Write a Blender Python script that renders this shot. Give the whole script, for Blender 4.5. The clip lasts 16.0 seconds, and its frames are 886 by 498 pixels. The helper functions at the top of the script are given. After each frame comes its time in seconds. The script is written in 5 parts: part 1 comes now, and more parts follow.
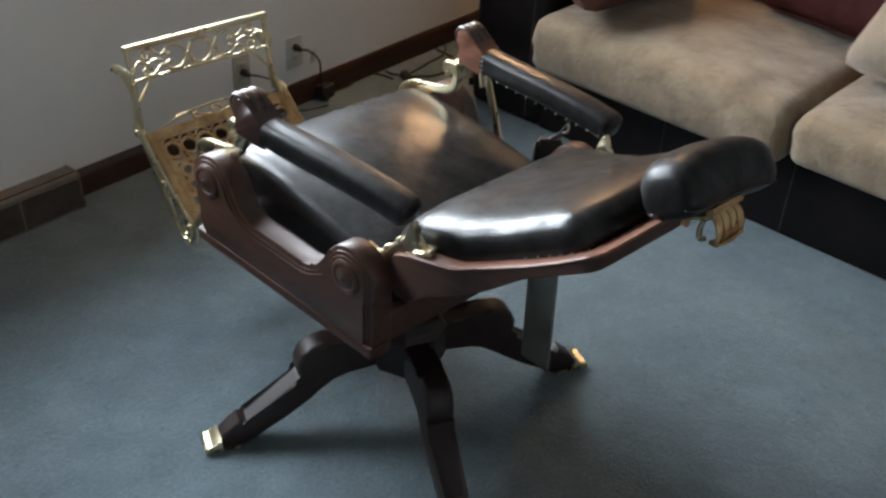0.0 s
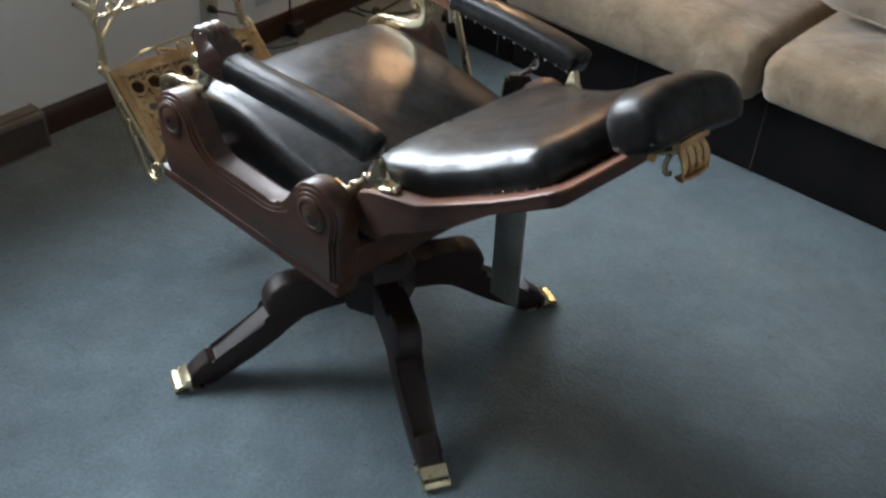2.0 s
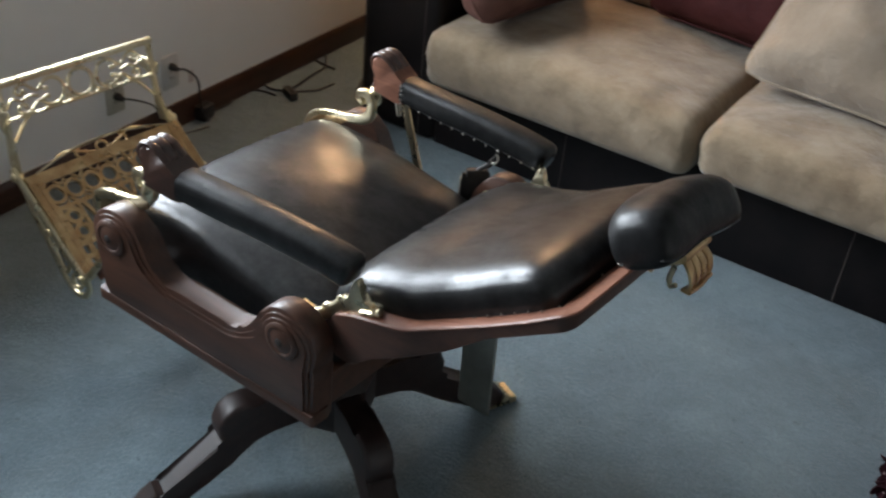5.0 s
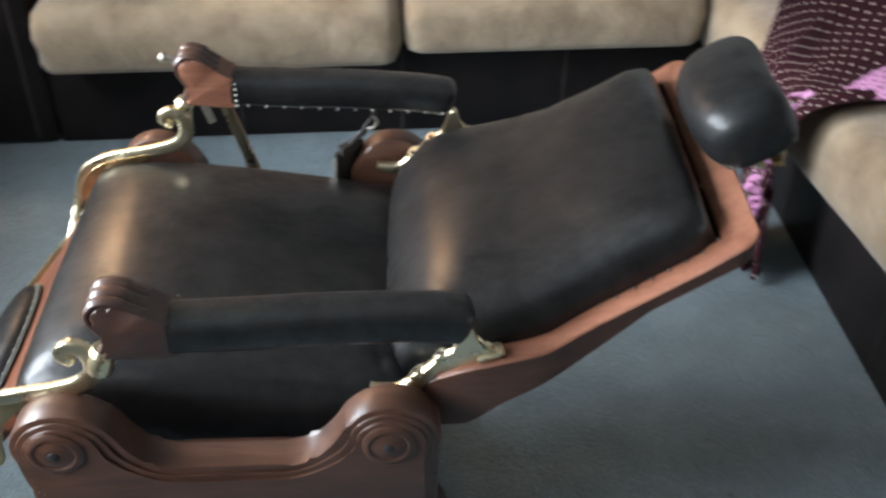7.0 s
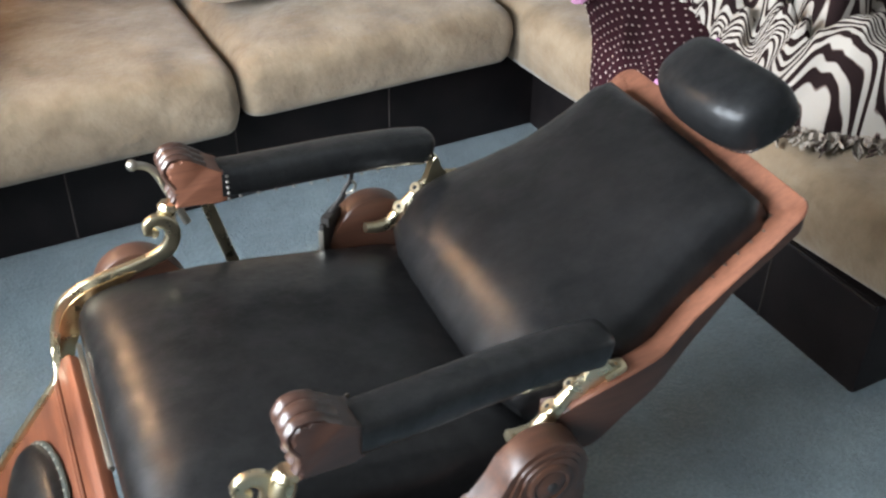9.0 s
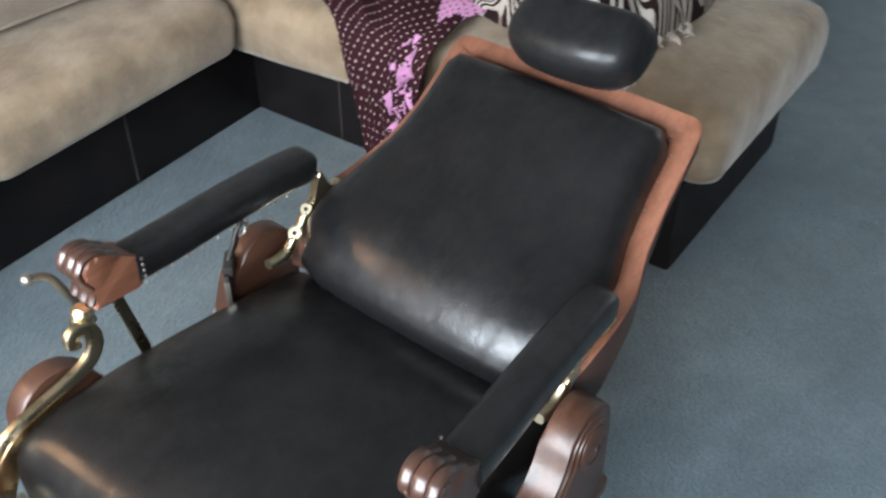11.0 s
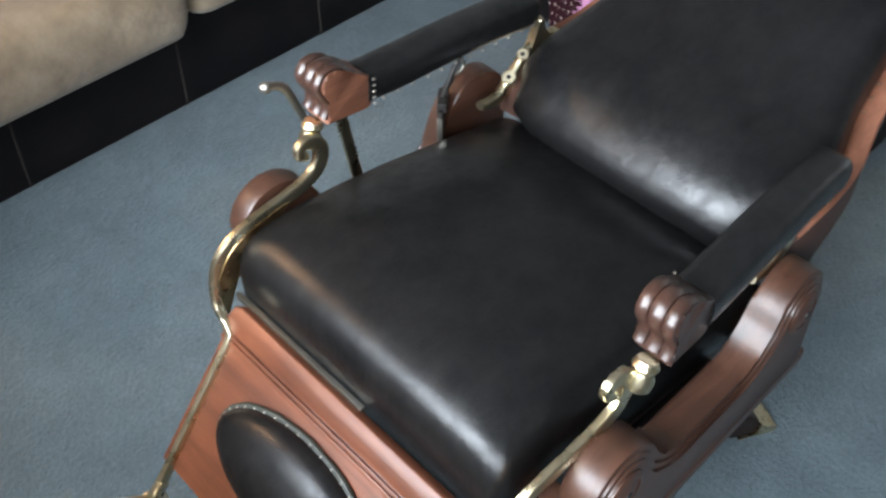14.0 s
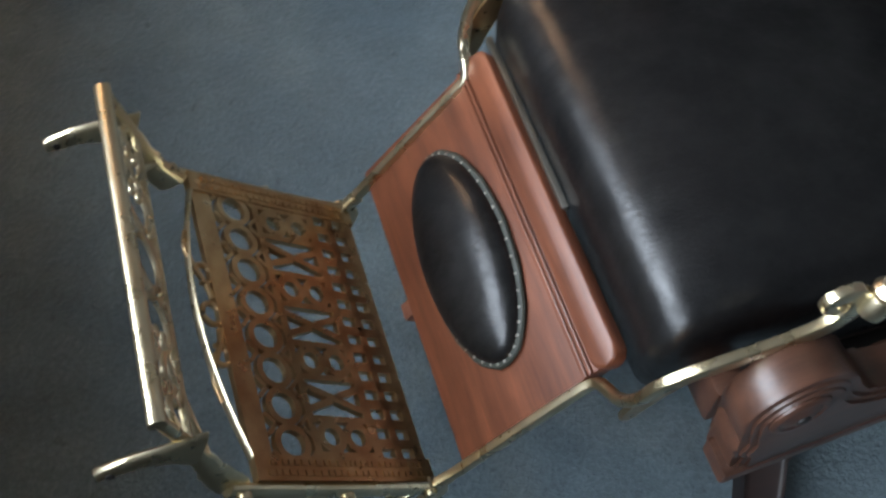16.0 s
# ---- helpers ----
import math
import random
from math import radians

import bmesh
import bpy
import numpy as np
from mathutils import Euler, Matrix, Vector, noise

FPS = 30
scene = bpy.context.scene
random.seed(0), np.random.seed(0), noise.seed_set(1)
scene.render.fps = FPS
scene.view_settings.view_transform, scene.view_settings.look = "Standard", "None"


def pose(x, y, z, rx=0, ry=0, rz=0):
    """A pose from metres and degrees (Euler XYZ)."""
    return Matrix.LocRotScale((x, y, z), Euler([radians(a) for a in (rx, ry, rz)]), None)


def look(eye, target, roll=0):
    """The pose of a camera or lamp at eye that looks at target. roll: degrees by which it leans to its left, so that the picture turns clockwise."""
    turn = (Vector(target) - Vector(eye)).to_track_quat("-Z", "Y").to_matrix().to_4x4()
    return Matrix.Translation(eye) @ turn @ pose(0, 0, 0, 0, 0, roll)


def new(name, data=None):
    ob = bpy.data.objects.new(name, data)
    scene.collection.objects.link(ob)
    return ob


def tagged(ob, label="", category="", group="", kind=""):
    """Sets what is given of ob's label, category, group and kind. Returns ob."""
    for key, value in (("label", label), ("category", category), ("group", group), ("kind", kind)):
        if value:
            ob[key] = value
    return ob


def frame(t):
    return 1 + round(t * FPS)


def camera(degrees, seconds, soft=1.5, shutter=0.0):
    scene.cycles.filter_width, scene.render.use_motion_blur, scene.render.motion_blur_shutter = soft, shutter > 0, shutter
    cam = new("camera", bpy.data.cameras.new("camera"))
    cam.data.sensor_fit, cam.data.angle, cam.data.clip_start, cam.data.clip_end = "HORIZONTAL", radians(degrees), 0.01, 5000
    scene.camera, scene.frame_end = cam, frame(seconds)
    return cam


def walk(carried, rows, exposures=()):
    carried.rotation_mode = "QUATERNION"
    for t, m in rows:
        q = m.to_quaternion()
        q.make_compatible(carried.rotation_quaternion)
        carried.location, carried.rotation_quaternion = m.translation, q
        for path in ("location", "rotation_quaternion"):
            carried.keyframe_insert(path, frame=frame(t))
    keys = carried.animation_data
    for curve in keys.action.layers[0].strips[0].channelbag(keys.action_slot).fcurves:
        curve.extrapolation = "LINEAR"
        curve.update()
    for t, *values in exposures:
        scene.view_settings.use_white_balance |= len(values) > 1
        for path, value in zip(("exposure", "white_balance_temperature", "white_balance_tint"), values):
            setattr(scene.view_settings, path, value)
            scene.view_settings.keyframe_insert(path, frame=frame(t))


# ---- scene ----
cam = camera(45.44, 16.0, soft=2.4, shutter=0.5)
PATH = [
    (0, (1.4503, -1.2951, 1.6716), (0.1564, 0.0025, 0.4542), 3.36),
    (0.5, (1.4307, -1.2991, 1.6617), (0.1497, -0.0625, 0.3694), 3.09),
    (1, (1.4431, -1.2952, 1.6465), (0.2250, -0.0710, 0.2835), 3.05),
    (1.5, (1.4556, -1.2881, 1.6471), (0.2718, -0.0203, 0.2938), 4.26),
    (2, (1.4635, -1.2767, 1.6578), (0.2533, 0.0090, 0.3454), 4.12),
    (2.5, (1.4610, -1.2886, 1.6760), (0.1749, 0.0088, 0.4501), 3.56),
    (3, (1.4606, -1.2941, 1.6834), (0.1359, 0.0274, 0.5263), 3.41),
    (3.5, (1.4635, -1.2964, 1.6853), (0.1409, 0.0484, 0.5529), 3.58),
    (4, (1.4587, -1.3018, 1.6814), (0.1587, 0.0676, 0.5524), 3.91),
    (4.2, (1.4403, -1.3094, 1.6785), (0.1593, 0.0731, 0.5438), 3.92),
    (6.3, (0.5790, -1.1737, 1.5916), (0.1363, 0.5238, 0.2641), 4.27),
    (6.5, (0.4762, -1.1695, 1.5717), (0.1359, 0.5454, 0.2363), 2.35),
    (7, (0.2634, -1.2068, 1.5889), (0.3352, 0.5145, 0.2207), 1.16),
    (7.5, (0.1234, -1.2655, 1.6028), (0.5181, 0.4315, 0.2595), 3.27),
    (8, (-0.0265, -1.2749, 1.6112), (0.5539, 0.4218, 0.3367), 6.01),
    (8.2, (-0.0931, -1.2413, 1.6023), (0.5417, 0.4358, 0.3278), 4.64),
    (10.3, (-0.4565, -0.8669, 1.6252), (0.5933, 0.4847, 0.2428), 1.49),
    (10.5, (-0.4935, -0.8250, 1.6307), (0.6579, 0.4319, 0.2399), 1.72),
    (11, (-0.5981, -0.7507, 1.6588), (0.7259, 0.3274, 0.2714), -0.61),
    (11.5, (-0.6653, -0.6993, 1.6747), (0.8032, 0.2716, 0.3553), -0.19),
    (12, (-0.6861, -0.6704, 1.6724), (0.8573, 0.2561, 0.4076), 0.85),
    (12.5, (-0.7030, -0.6533, 1.6461), (0.7067, 0.3213, 0.2666), 0.67),
    (13, (-0.7168, -0.6698, 1.6272), (0.5602, 0.3682, 0.1671), -0.36),
    (13.5, (-0.7307, -0.6909, 1.6045), (0.4276, 0.4082, 0.0911), -1.47),
    (14, (-0.7489, -0.6867, 1.5996), (0.3256, 0.4666, 0.0648), 0.34),
    (14.5, (-0.7455, -0.6798, 1.5906), (0.2057, 0.5171, 0.0087), 2.82),
    (15, (-0.7204, -0.6722, 1.5611), (0.0453, 0.5462, -0.1030), 3.25),
    (15.5, (-0.6847, -0.6449, 1.5392), (-0.0958, 0.4898, -0.2513), 3.08),
    (16, (-0.6374, -0.6155, 1.5268), (-0.2282, 0.4668, -0.3444), 3.62),
]
walk(cam, [(t, look(eye, target, roll)) for t, eye, target, roll in PATH],
     exposures=[(0, -0.67, 6500, 10), (3.0, -0.65, 6500, 10), (4.0, -0.70, 6500, 10), (6.3, -0.36, 6500, 10), (7.0, -0.10, 6500, 10), (7.5, 0.02, 6500, 10), (8.2, 0.01, 6500, 10), (12.5, -0.38, 6500, 10), (14.5, -0.68, 6400, 10), (15.2, -1.02, 6300, 10), (16.0, -1.16, 6250, 10)])

# ---- world, window light, lamp ----
world = bpy.data.worlds.new("world")
scene.world = world
world.use_nodes = True
wn = world.node_tree
sky = wn.nodes.new("ShaderNodeTexSky")
sky.sky_type, sky.sun_disc, sky.sun_elevation, sky.sun_rotation = "NISHITA", False, radians(38), radians(200)
wn.links.new(sky.outputs[0], wn.nodes["Background"].inputs[0])
wn.nodes["Background"].inputs[1].default_value = 0.1

TURN = 3.5  # the room stands askew to the chair by this much
ROOM = pose(0, 0, 0, 0, 0, TURN)


def area_lamp(name, m, sx, sy, watts, colour, shape="RECTANGLE", spread=180):
    data = bpy.data.lights.new(name, "AREA")
    data.shape, data.size, data.energy, data.color = shape, sx, watts, colour
    if shape == "RECTANGLE":
        data.size_y = sy
    data.spread = radians(spread)
    ob = new(name, data)
    ob.matrix_world = m
    return ob


WEST = pose(0, 0, 0, 0, 0, 6.5)  # the wall with the outlets
WALL_X, WALL_BACK, WALL_FAR, WALL_FRONT, CEIL = -1.24, 2.5, 4.4, -3.6, 2.42
WIN_Y0, WIN_Y1, WIN_Z0, WIN_Z1 = -1.38, 0.95, 0.95, 2.05
EAST_Y0, EAST_Y1, EAST_Z0, EAST_Z1 = -2.6, -1.0, 0.9, 2.1
LAMP_X, LAMP_Y = -1.19, 1.68
for y, w, watts in ((0.40, 1.0, 66), (-0.78, 1.0, 54)):  # the two lights of the window
    area_lamp("window_daylight", WEST @ look((WALL_X - 0.20, y, (WIN_Z0 + WIN_Z1) / 2), (1.6, y, 0.4)), w, 0.92, watts, (0.83, 0.915, 1.0), spread=110)
# fill light added from the east; the window round it is assumed
area_lamp("far_window_daylight", ROOM @ look((WALL_FAR + 0.08, (EAST_Y0 + EAST_Y1) / 2, (EAST_Z0 + EAST_Z1) / 2), (1.0, -0.8, 0.3)), 1.15, 1.5, 11, (0.96, 0.98, 0.97))
bulb = bpy.data.lights.new("lamp_bulb", "POINT")
bulb.energy, bulb.color, bulb.shadow_soft_size = 45.0, (1.0, 0.60, 0.32), 0.07
new("lamp_bulb", bulb).location = (LAMP_X, LAMP_Y, 1.80)

# ---- materials ----


def nodes_of(name):
    m = bpy.data.materials.new(name)
    m.use_nodes = True
    nt = m.node_tree
    return m, nt, nt.nodes["Principled BSDF"]


def mk(nt, kind, **values):
    n = nt.nodes.new(kind)
    for k, v in values.items():
        n.inputs[k].default_value = v
    return n


def coords(nt, scale=(1, 1, 1), kind="Object"):
    tc = nt.nodes.new("ShaderNodeTexCoord")
    mp = nt.nodes.new("ShaderNodeMapping")
    mp.inputs["Scale"].default_value = scale
    nt.links.new(tc.outputs[kind], mp.inputs["Vector"])
    return mp.outputs["Vector"]


def ramp(nt, source, stops):
    r = nt.nodes.new("ShaderNodeValToRGB")
    el = r.color_ramp.elements
    while len(el) < len(stops):
        el.new(0.5)
    for e, (p, c) in zip(el, stops):
        e.position, e.color = p, (*c, 1)
    nt.links.new(source, r.inputs["Fac"])
    return r.outputs["Color"]


def bump(nt, bsdf, height, strength, distance, normal=None):
    b = nt.nodes.new("ShaderNodeBump")
    b.inputs["Strength"].default_value, b.inputs["Distance"].default_value = strength, distance
    nt.links.new(height, b.inputs["Height"])
    if normal:
        nt.links.new(normal, b.inputs["Normal"])
    nt.links.new(b.outputs["Normal"], bsdf.inputs["Normal"])
    return b.outputs["Normal"]


def noise_tex(nt, vec, scale, detail=4.0, rough=0.55):
    n = mk(nt, "ShaderNodeTexNoise", Scale=scale, Detail=detail, Roughness=rough)
    nt.links.new(vec, n.inputs["Vector"])
    return n.outputs["Fac"]


def mottled(name, stops, scale, rough=0.6, fine=0, relief=0.0, metal=0.0, stretch=(1, 1, 1), rough_span=0.0, sheen=0.0, coat=0.0, wrinkle=0.0):
    """A surface whose colour wanders at one scale, with fine relief at another."""
    m, nt, b = nodes_of(name)
    v = coords(nt, stretch)
    f = noise_tex(nt, v, scale)
    nt.links.new(ramp(nt, f, stops), b.inputs["Base Color"])
    b.inputs["Roughness"].default_value, b.inputs["Metallic"].default_value = rough, metal
    b.inputs["Sheen Weight"].default_value, b.inputs["Coat Weight"].default_value = sheen, coat
    if rough >= 0.7 and not metal:
        b.inputs["Specular IOR Level"].default_value = 0.15
    if rough_span:
        mr = mk(nt, "ShaderNodeMapRange", **{"To Min": rough - rough_span, "To Max": rough + rough_span})
        nt.links.new(noise_tex(nt, v, scale * 2.7), mr.inputs["Value"])
        nt.links.new(mr.outputs[0], b.inputs["Roughness"])
    if fine:
        normal = bump(nt, b, noise_tex(nt, v, fine, 3.0), relief, 0.004)
        if wrinkle:
            bump(nt, b, noise_tex(nt, v, 9.0, 4.0, 0.6), wrinkle, 0.03, normal)
    return m


def leather(name, dark, worn, rough, coat=1.0):
    m, nt, b = nodes_of(name)
    v = coords(nt)
    wear = noise_tex(nt, v, 5.0, 6.0, 0.65)
    nt.links.new(ramp(nt, wear, [(0.3, dark), (0.85, worn)]), b.inputs["Base Color"])
    mr = mk(nt, "ShaderNodeMapRange", **{"To Min": rough - 0.06, "To Max": rough + 0.10})
    nt.links.new(noise_tex(nt, v, 16.0, 6.0, 0.7), mr.inputs["Value"])
    nt.links.new(mr.outputs[0], b.inputs["Roughness"])
    # cloudy scuffs where the finish has gone dull
    cloud = mk(nt, "ShaderNodeMapRange", **{"From Min": 0.40, "From Max": 0.64, "To Min": 0.10, "To Max": 0.24})
    nt.links.new(noise_tex(nt, coords(nt, (1.0, 1.3, 1.0)), 17.0, 9.0, 0.72), cloud.inputs["Value"])
    nt.links.new(cloud.outputs[0], b.inputs["Specular IOR Level"])
    scuff = noise_tex(nt, coords(nt, (1.0, 1.4, 1.0)), 24.0, 8.0, 0.70)
    cw = mk(nt, "ShaderNodeMapRange", **{"From Min": 0.34, "From Max": 0.66, "To Min": 0.28 * coat, "To Max": 0.80 * coat})
    nt.links.new(scuff, cw.inputs["Value"])
    nt.links.new(cw.outputs[0], b.inputs["Coat Weight"])
    cr = mk(nt, "ShaderNodeMapRange", **{"From Min": 0.3, "From Max": 0.7, "To Min": 0.22, "To Max": 0.11})
    nt.links.new(scuff, cr.inputs["Value"])
    nt.links.new(cr.outputs[0], b.inputs["Coat Roughness"])
    vo = mk(nt, "ShaderNodeTexVoronoi", Scale=300.0)
    nt.links.new(v, vo.inputs["Vector"])
    n1 = bump(nt, b, vo.outputs["Distance"], 0.06, 0.002)
    # fine wrinkles: warped, drawn out across the grain
    warp = mk(nt, "ShaderNodeTexNoise", Scale=9.0, Detail=3.0)
    nt.links.new(v, warp.inputs["Vector"])
    add = nt.nodes.new("ShaderNodeVectorMath")
    add.operation = "MULTIPLY_ADD"
    add.inputs[1].default_value = (0.09, 0.09, 0.09)
    nt.links.new(warp.outputs["Color"], add.inputs[0])
    nt.links.new(coords(nt, (0.7, 1.5, 1.0)), add.inputs[2])
    fold = noise_tex(nt, add.outputs[0], 52.0, 7.0, 0.70)
    n2 = bump(nt, b, fold, 0.22, 0.0030, n1)
    # fine cracks in the finish
    crack = mk(nt, "ShaderNodeTexVoronoi", Scale=150.0)
    crack.feature = "DISTANCE_TO_EDGE"
    nt.links.new(add.outputs[0], crack.inputs["Vector"])
    groove = mk(nt, "ShaderNodeMapRange", **{"From Min": 0.0, "From Max": 0.16})
    nt.links.new(crack.outputs["Distance"], groove.inputs["Value"])
    n2 = bump(nt, b, groove.outputs[0], 0.04, 0.0010, n2)
    # a few longer creases where the hide has been sat on
    crease_map = mk(nt, "ShaderNodeTexVoronoi", Scale=42.0)
    crease_map.feature = "DISTANCE_TO_EDGE"
    nt.links.new(add.outputs[0], crease_map.inputs["Vector"])
    line = mk(nt, "ShaderNodeMapRange", **{"From Min": 0.0, "From Max": 0.12})
    nt.links.new(crease_map.outputs["Distance"], line.inputs["Value"])
    n2 = bump(nt, b, line.outputs[0], 0.025, 0.0012, n2)
    b.inputs["Coat IOR"].default_value = 1.46
    nt.links.new(n2, b.inputs["Coat Normal"])
    return m


def wood(name, low, high, axis, rough=0.37, coat=0.14):
    m, nt, b = nodes_of(name)
    stretch = [9.0, 9.0, 9.0]
    stretch[axis] = 0.7
    v = coords(nt, stretch)
    grain = noise_tex(nt, v, 5.0, 8.0, 0.62)
    base = ramp(nt, grain, [(0.3, low), (0.7, high)])
    streak = noise_tex(nt, v, 22.0, 4.0, 0.6)
    mix = nt.nodes.new("ShaderNodeMix")
    mix.data_type, mix.blend_type = "RGBA", "MULTIPLY"
    mix.inputs[0].default_value = 0.42
    stain = nt.nodes.new("ShaderNodeMix")
    stain.data_type, stain.blend_type = "RGBA", "MULTIPLY"
    stain.inputs[0].default_value = 0.8
    nt.links.new(base, stain.inputs[6])
    nt.links.new(ramp(nt, noise_tex(nt, coords(nt), 7.0, 5.0, 0.6), [(0.32, (0.62, 0.58, 0.56)), (0.62, (1, 1, 1))]), stain.inputs[7])
    nt.links.new(stain.outputs[2], mix.inputs[6])
    nt.links.new(ramp(nt, streak, [(0.35, (0.55, 0.5, 0.48)), (0.6, (1, 1, 1))]), mix.inputs[7])
    nt.links.new(mix.outputs[2], b.inputs["Base Color"])
    b.inputs["Roughness"].default_value, b.inputs["Coat Weight"].default_value, b.inputs["Coat Roughness"].default_value = rough, coat, 0.12
    bump(nt, b, streak, 0.06, 0.002)
    return m


def carpet_material():
    m, nt, b = nodes_of("blue_carpet")
    v = coords(nt)
    small = noise_tex(nt, v, 110.0, 3.0, 0.75)
    total = None
    for source, weight in ((noise_tex(nt, v, 2.6, 6.0, 0.65), 0.34), (noise_tex(nt, v, 11.0, 6.0, 0.68), 0.28), (small, 0.38)):
        add = nt.nodes.new("ShaderNodeMath")
        add.operation = "MULTIPLY_ADD"
        add.inputs[1].default_value, add.inputs[2].default_value = weight, 0.0
        nt.links.new(source, add.inputs[0])
        if total:
            nt.links.new(total, add.inputs[2])
        total = add.outputs[0]
    base = ramp(nt, total, [(0.36, (0.074, 0.103, 0.120)), (0.50, (0.120, 0.163, 0.186)), (0.64, (0.182, 0.238, 0.262))])
    # small dark scuffs in the pile
    specks = noise_tex(nt, v, 34.0, 4.0, 0.7)
    mix = nt.nodes.new("ShaderNodeMix")
    mix.data_type, mix.blend_type = "RGBA", "MULTIPLY"
    mix.inputs[0].default_value = 0.8
    nt.links.new(base, mix.inputs[6])
    nt.links.new(ramp(nt, specks, [(0.29, (0.42, 0.42, 0.43)), (0.37, (1, 1, 1))]), mix.inputs[7])
    nt.links.new(mix.outputs[2], b.inputs["Base Color"])
    b.inputs["Roughness"].default_value, b.inputs["Sheen Weight"].default_value = 0.95, 0.2
    n1 = bump(nt, b, noise_tex(nt, v, 30.0, 4.0, 0.7), 0.5, 0.012)
    bump(nt, b, small, 0.8, 0.008, n1)
    return m


def dotted(name, ground, spot, pitch, size, wave=0.0):
    """Cloth with round spots on a staggered grid, laid out in the cloth's own metres (UV)."""
    m, nt, b = nodes_of(name)
    tc = nt.nodes.new("ShaderNodeTexCoord")
    mp = nt.nodes.new("ShaderNodeMapping")
    mp.inputs["Scale"].default_value = (1 / pitch, 1 / pitch, 1)
    mp.inputs["Rotation"].default_value = (0, 0, radians(45))
    nt.links.new(tc.outputs["UV"], mp.inputs["Vector"])
    fr = nt.nodes.new("ShaderNodeVectorMath")
    fr.operation = "FRACTION"
    nt.links.new(mp.outputs[0], fr.inputs[0])
    dist = nt.nodes.new("ShaderNodeVectorMath")
    dist.operation = "DISTANCE"
    dist.inputs[1].default_value = (0.5, 0.5, 0)
    nt.links.new(fr.outputs[0], dist.inputs[0])
    nt.links.new(ramp(nt, dist.outputs["Value"], [(size, spot), (size + 0.05, ground)]), b.inputs["Base Color"])
    b.inputs["Roughness"].default_value, b.inputs["Specular IOR Level"].default_value = 0.9, 0.08
    bump(nt, b, noise_tex(nt, coords(nt), 260.0, 2.0), 0.4, 0.003)
    return m


def zebra_material():
    m, nt, b = nodes_of("zebra_fleece")
    tc = nt.nodes.new("ShaderNodeTexCoord")
    warp = mk(nt, "ShaderNodeTexNoise", Scale=4.2, Detail=1.0)
    nt.links.new(tc.outputs["UV"], warp.inputs["Vector"])
    add = nt.nodes.new("ShaderNodeVectorMath")
    add.operation = "MULTIPLY_ADD"
    add.inputs[1].default_value = (0.42, 0.42, 0.0)
    nt.links.new(warp.outputs["Color"], add.inputs[0])
    nt.links.new(tc.outputs["UV"], add.inputs[2])
    w = mk(nt, "ShaderNodeTexWave", Scale=11.0, Distortion=6.5, Detail=1.2)
    w.inputs["Detail Scale"].default_value = 0.9
    nt.links.new(add.outputs[0], w.inputs["Vector"])
    nt.links.new(ramp(nt, w.outputs["Fac"], [(0.36, (0.016, 0.009, 0.009)), (0.43, (0.10, 0.066, 0.058)), (0.50, (0.20, 0.155, 0.135)), (0.57, (0.40, 0.36, 0.315))]), b.inputs["Base Color"])
    b.inputs["Roughness"].default_value, b.inputs["Specular IOR Level"].default_value = 0.9, 0.08
    bump(nt, b, noise_tex(nt, coords(nt), 180.0, 3.0), 0.5, 0.004)
    return m


LEATHER = leather("black_leather", (0.0030, 0.0031, 0.0034), (0.0082, 0.0077, 0.0076), 0.44)
LEATHER_PAD = leather("dull_black_leather", (0.0048, 0.0050, 0.0053), (0.0105, 0.0104, 0.0104), 0.44)
LEATHER_HEAD = leather("matt_black_leather", (0.0055, 0.0058, 0.0062), (0.012, 0.0115, 0.0115), 0.46, 0.38)
WELT = mottled("olive_black_welt", [(0.3, (0.016, 0.018, 0.013)), (0.7, (0.036, 0.039, 0.029))], 40, 0.5, 150, 0.3)
SOFA_LEATHER = mottled("dark_brown_sofa_leather", [(0.3, (0.006, 0.005, 0.0055)), (0.7, (0.013, 0.010, 0.010))], 9, 0.5, 180, 0.2, rough_span=0.08)
SOFA_LEATHER.node_tree.nodes["Principled BSDF"].inputs["Specular IOR Level"].default_value = 0.2
MAHOGANY = wood("mahogany_dark", (0.036, 0.0162, 0.0100), (0.088, 0.038, 0.0225), 0, 0.40, 0.07)
MAHOGANY_BACK = wood("mahogany_back", (0.034, 0.0155, 0.0100), (0.080, 0.034, 0.0205), 0, 0.52, 0.0)
MAHOGANY_ARM = wood("mahogany_polished", (0.028, 0.0135, 0.0095), (0.066, 0.030, 0.020), 0, 0.38, 0.22)
MAHOGANY_LEG = wood("mahogany_legs", (0.012, 0.0062, 0.0052), (0.029, 0.0130, 0.0100), 0, 0.5, 0.0)
CHERRY = wood("cherry_light", (0.088, 0.027, 0.0125), (0.192, 0.062, 0.0275), 1, 0.42, 0.05)
# paler wood: light on back rim and far scroll, own tone of the tab
PALE_LIT_WOOD = wood("pale_lit_wood", (0.135, 0.050, 0.028), (0.235, 0.096, 0.055), 0, 0.48, 0.03)
BRASS = mottled("polished_brass", [(0.3, (0.56, 0.475, 0.30)), (0.7, (0.74, 0.665, 0.475))], 14, 0.29, 90, 0.12, 1.0, rough_span=0.10)
BRASS_OLD = mottled("tarnished_brass", [(0.25, (0.34, 0.19, 0.085)), (0.6, (0.60, 0.43, 0.23)), (0.8, (0.80, 0.69, 0.44))], 20, 0.30, 120, 0.2, 1.0, rough_span=0.1)
STEEL = mottled("dull_steel", [(0.3, (0.24, 0.23, 0.20)), (0.7, (0.40, 0.38, 0.33))], 12, 0.42, 100, 0.1, 1.0)
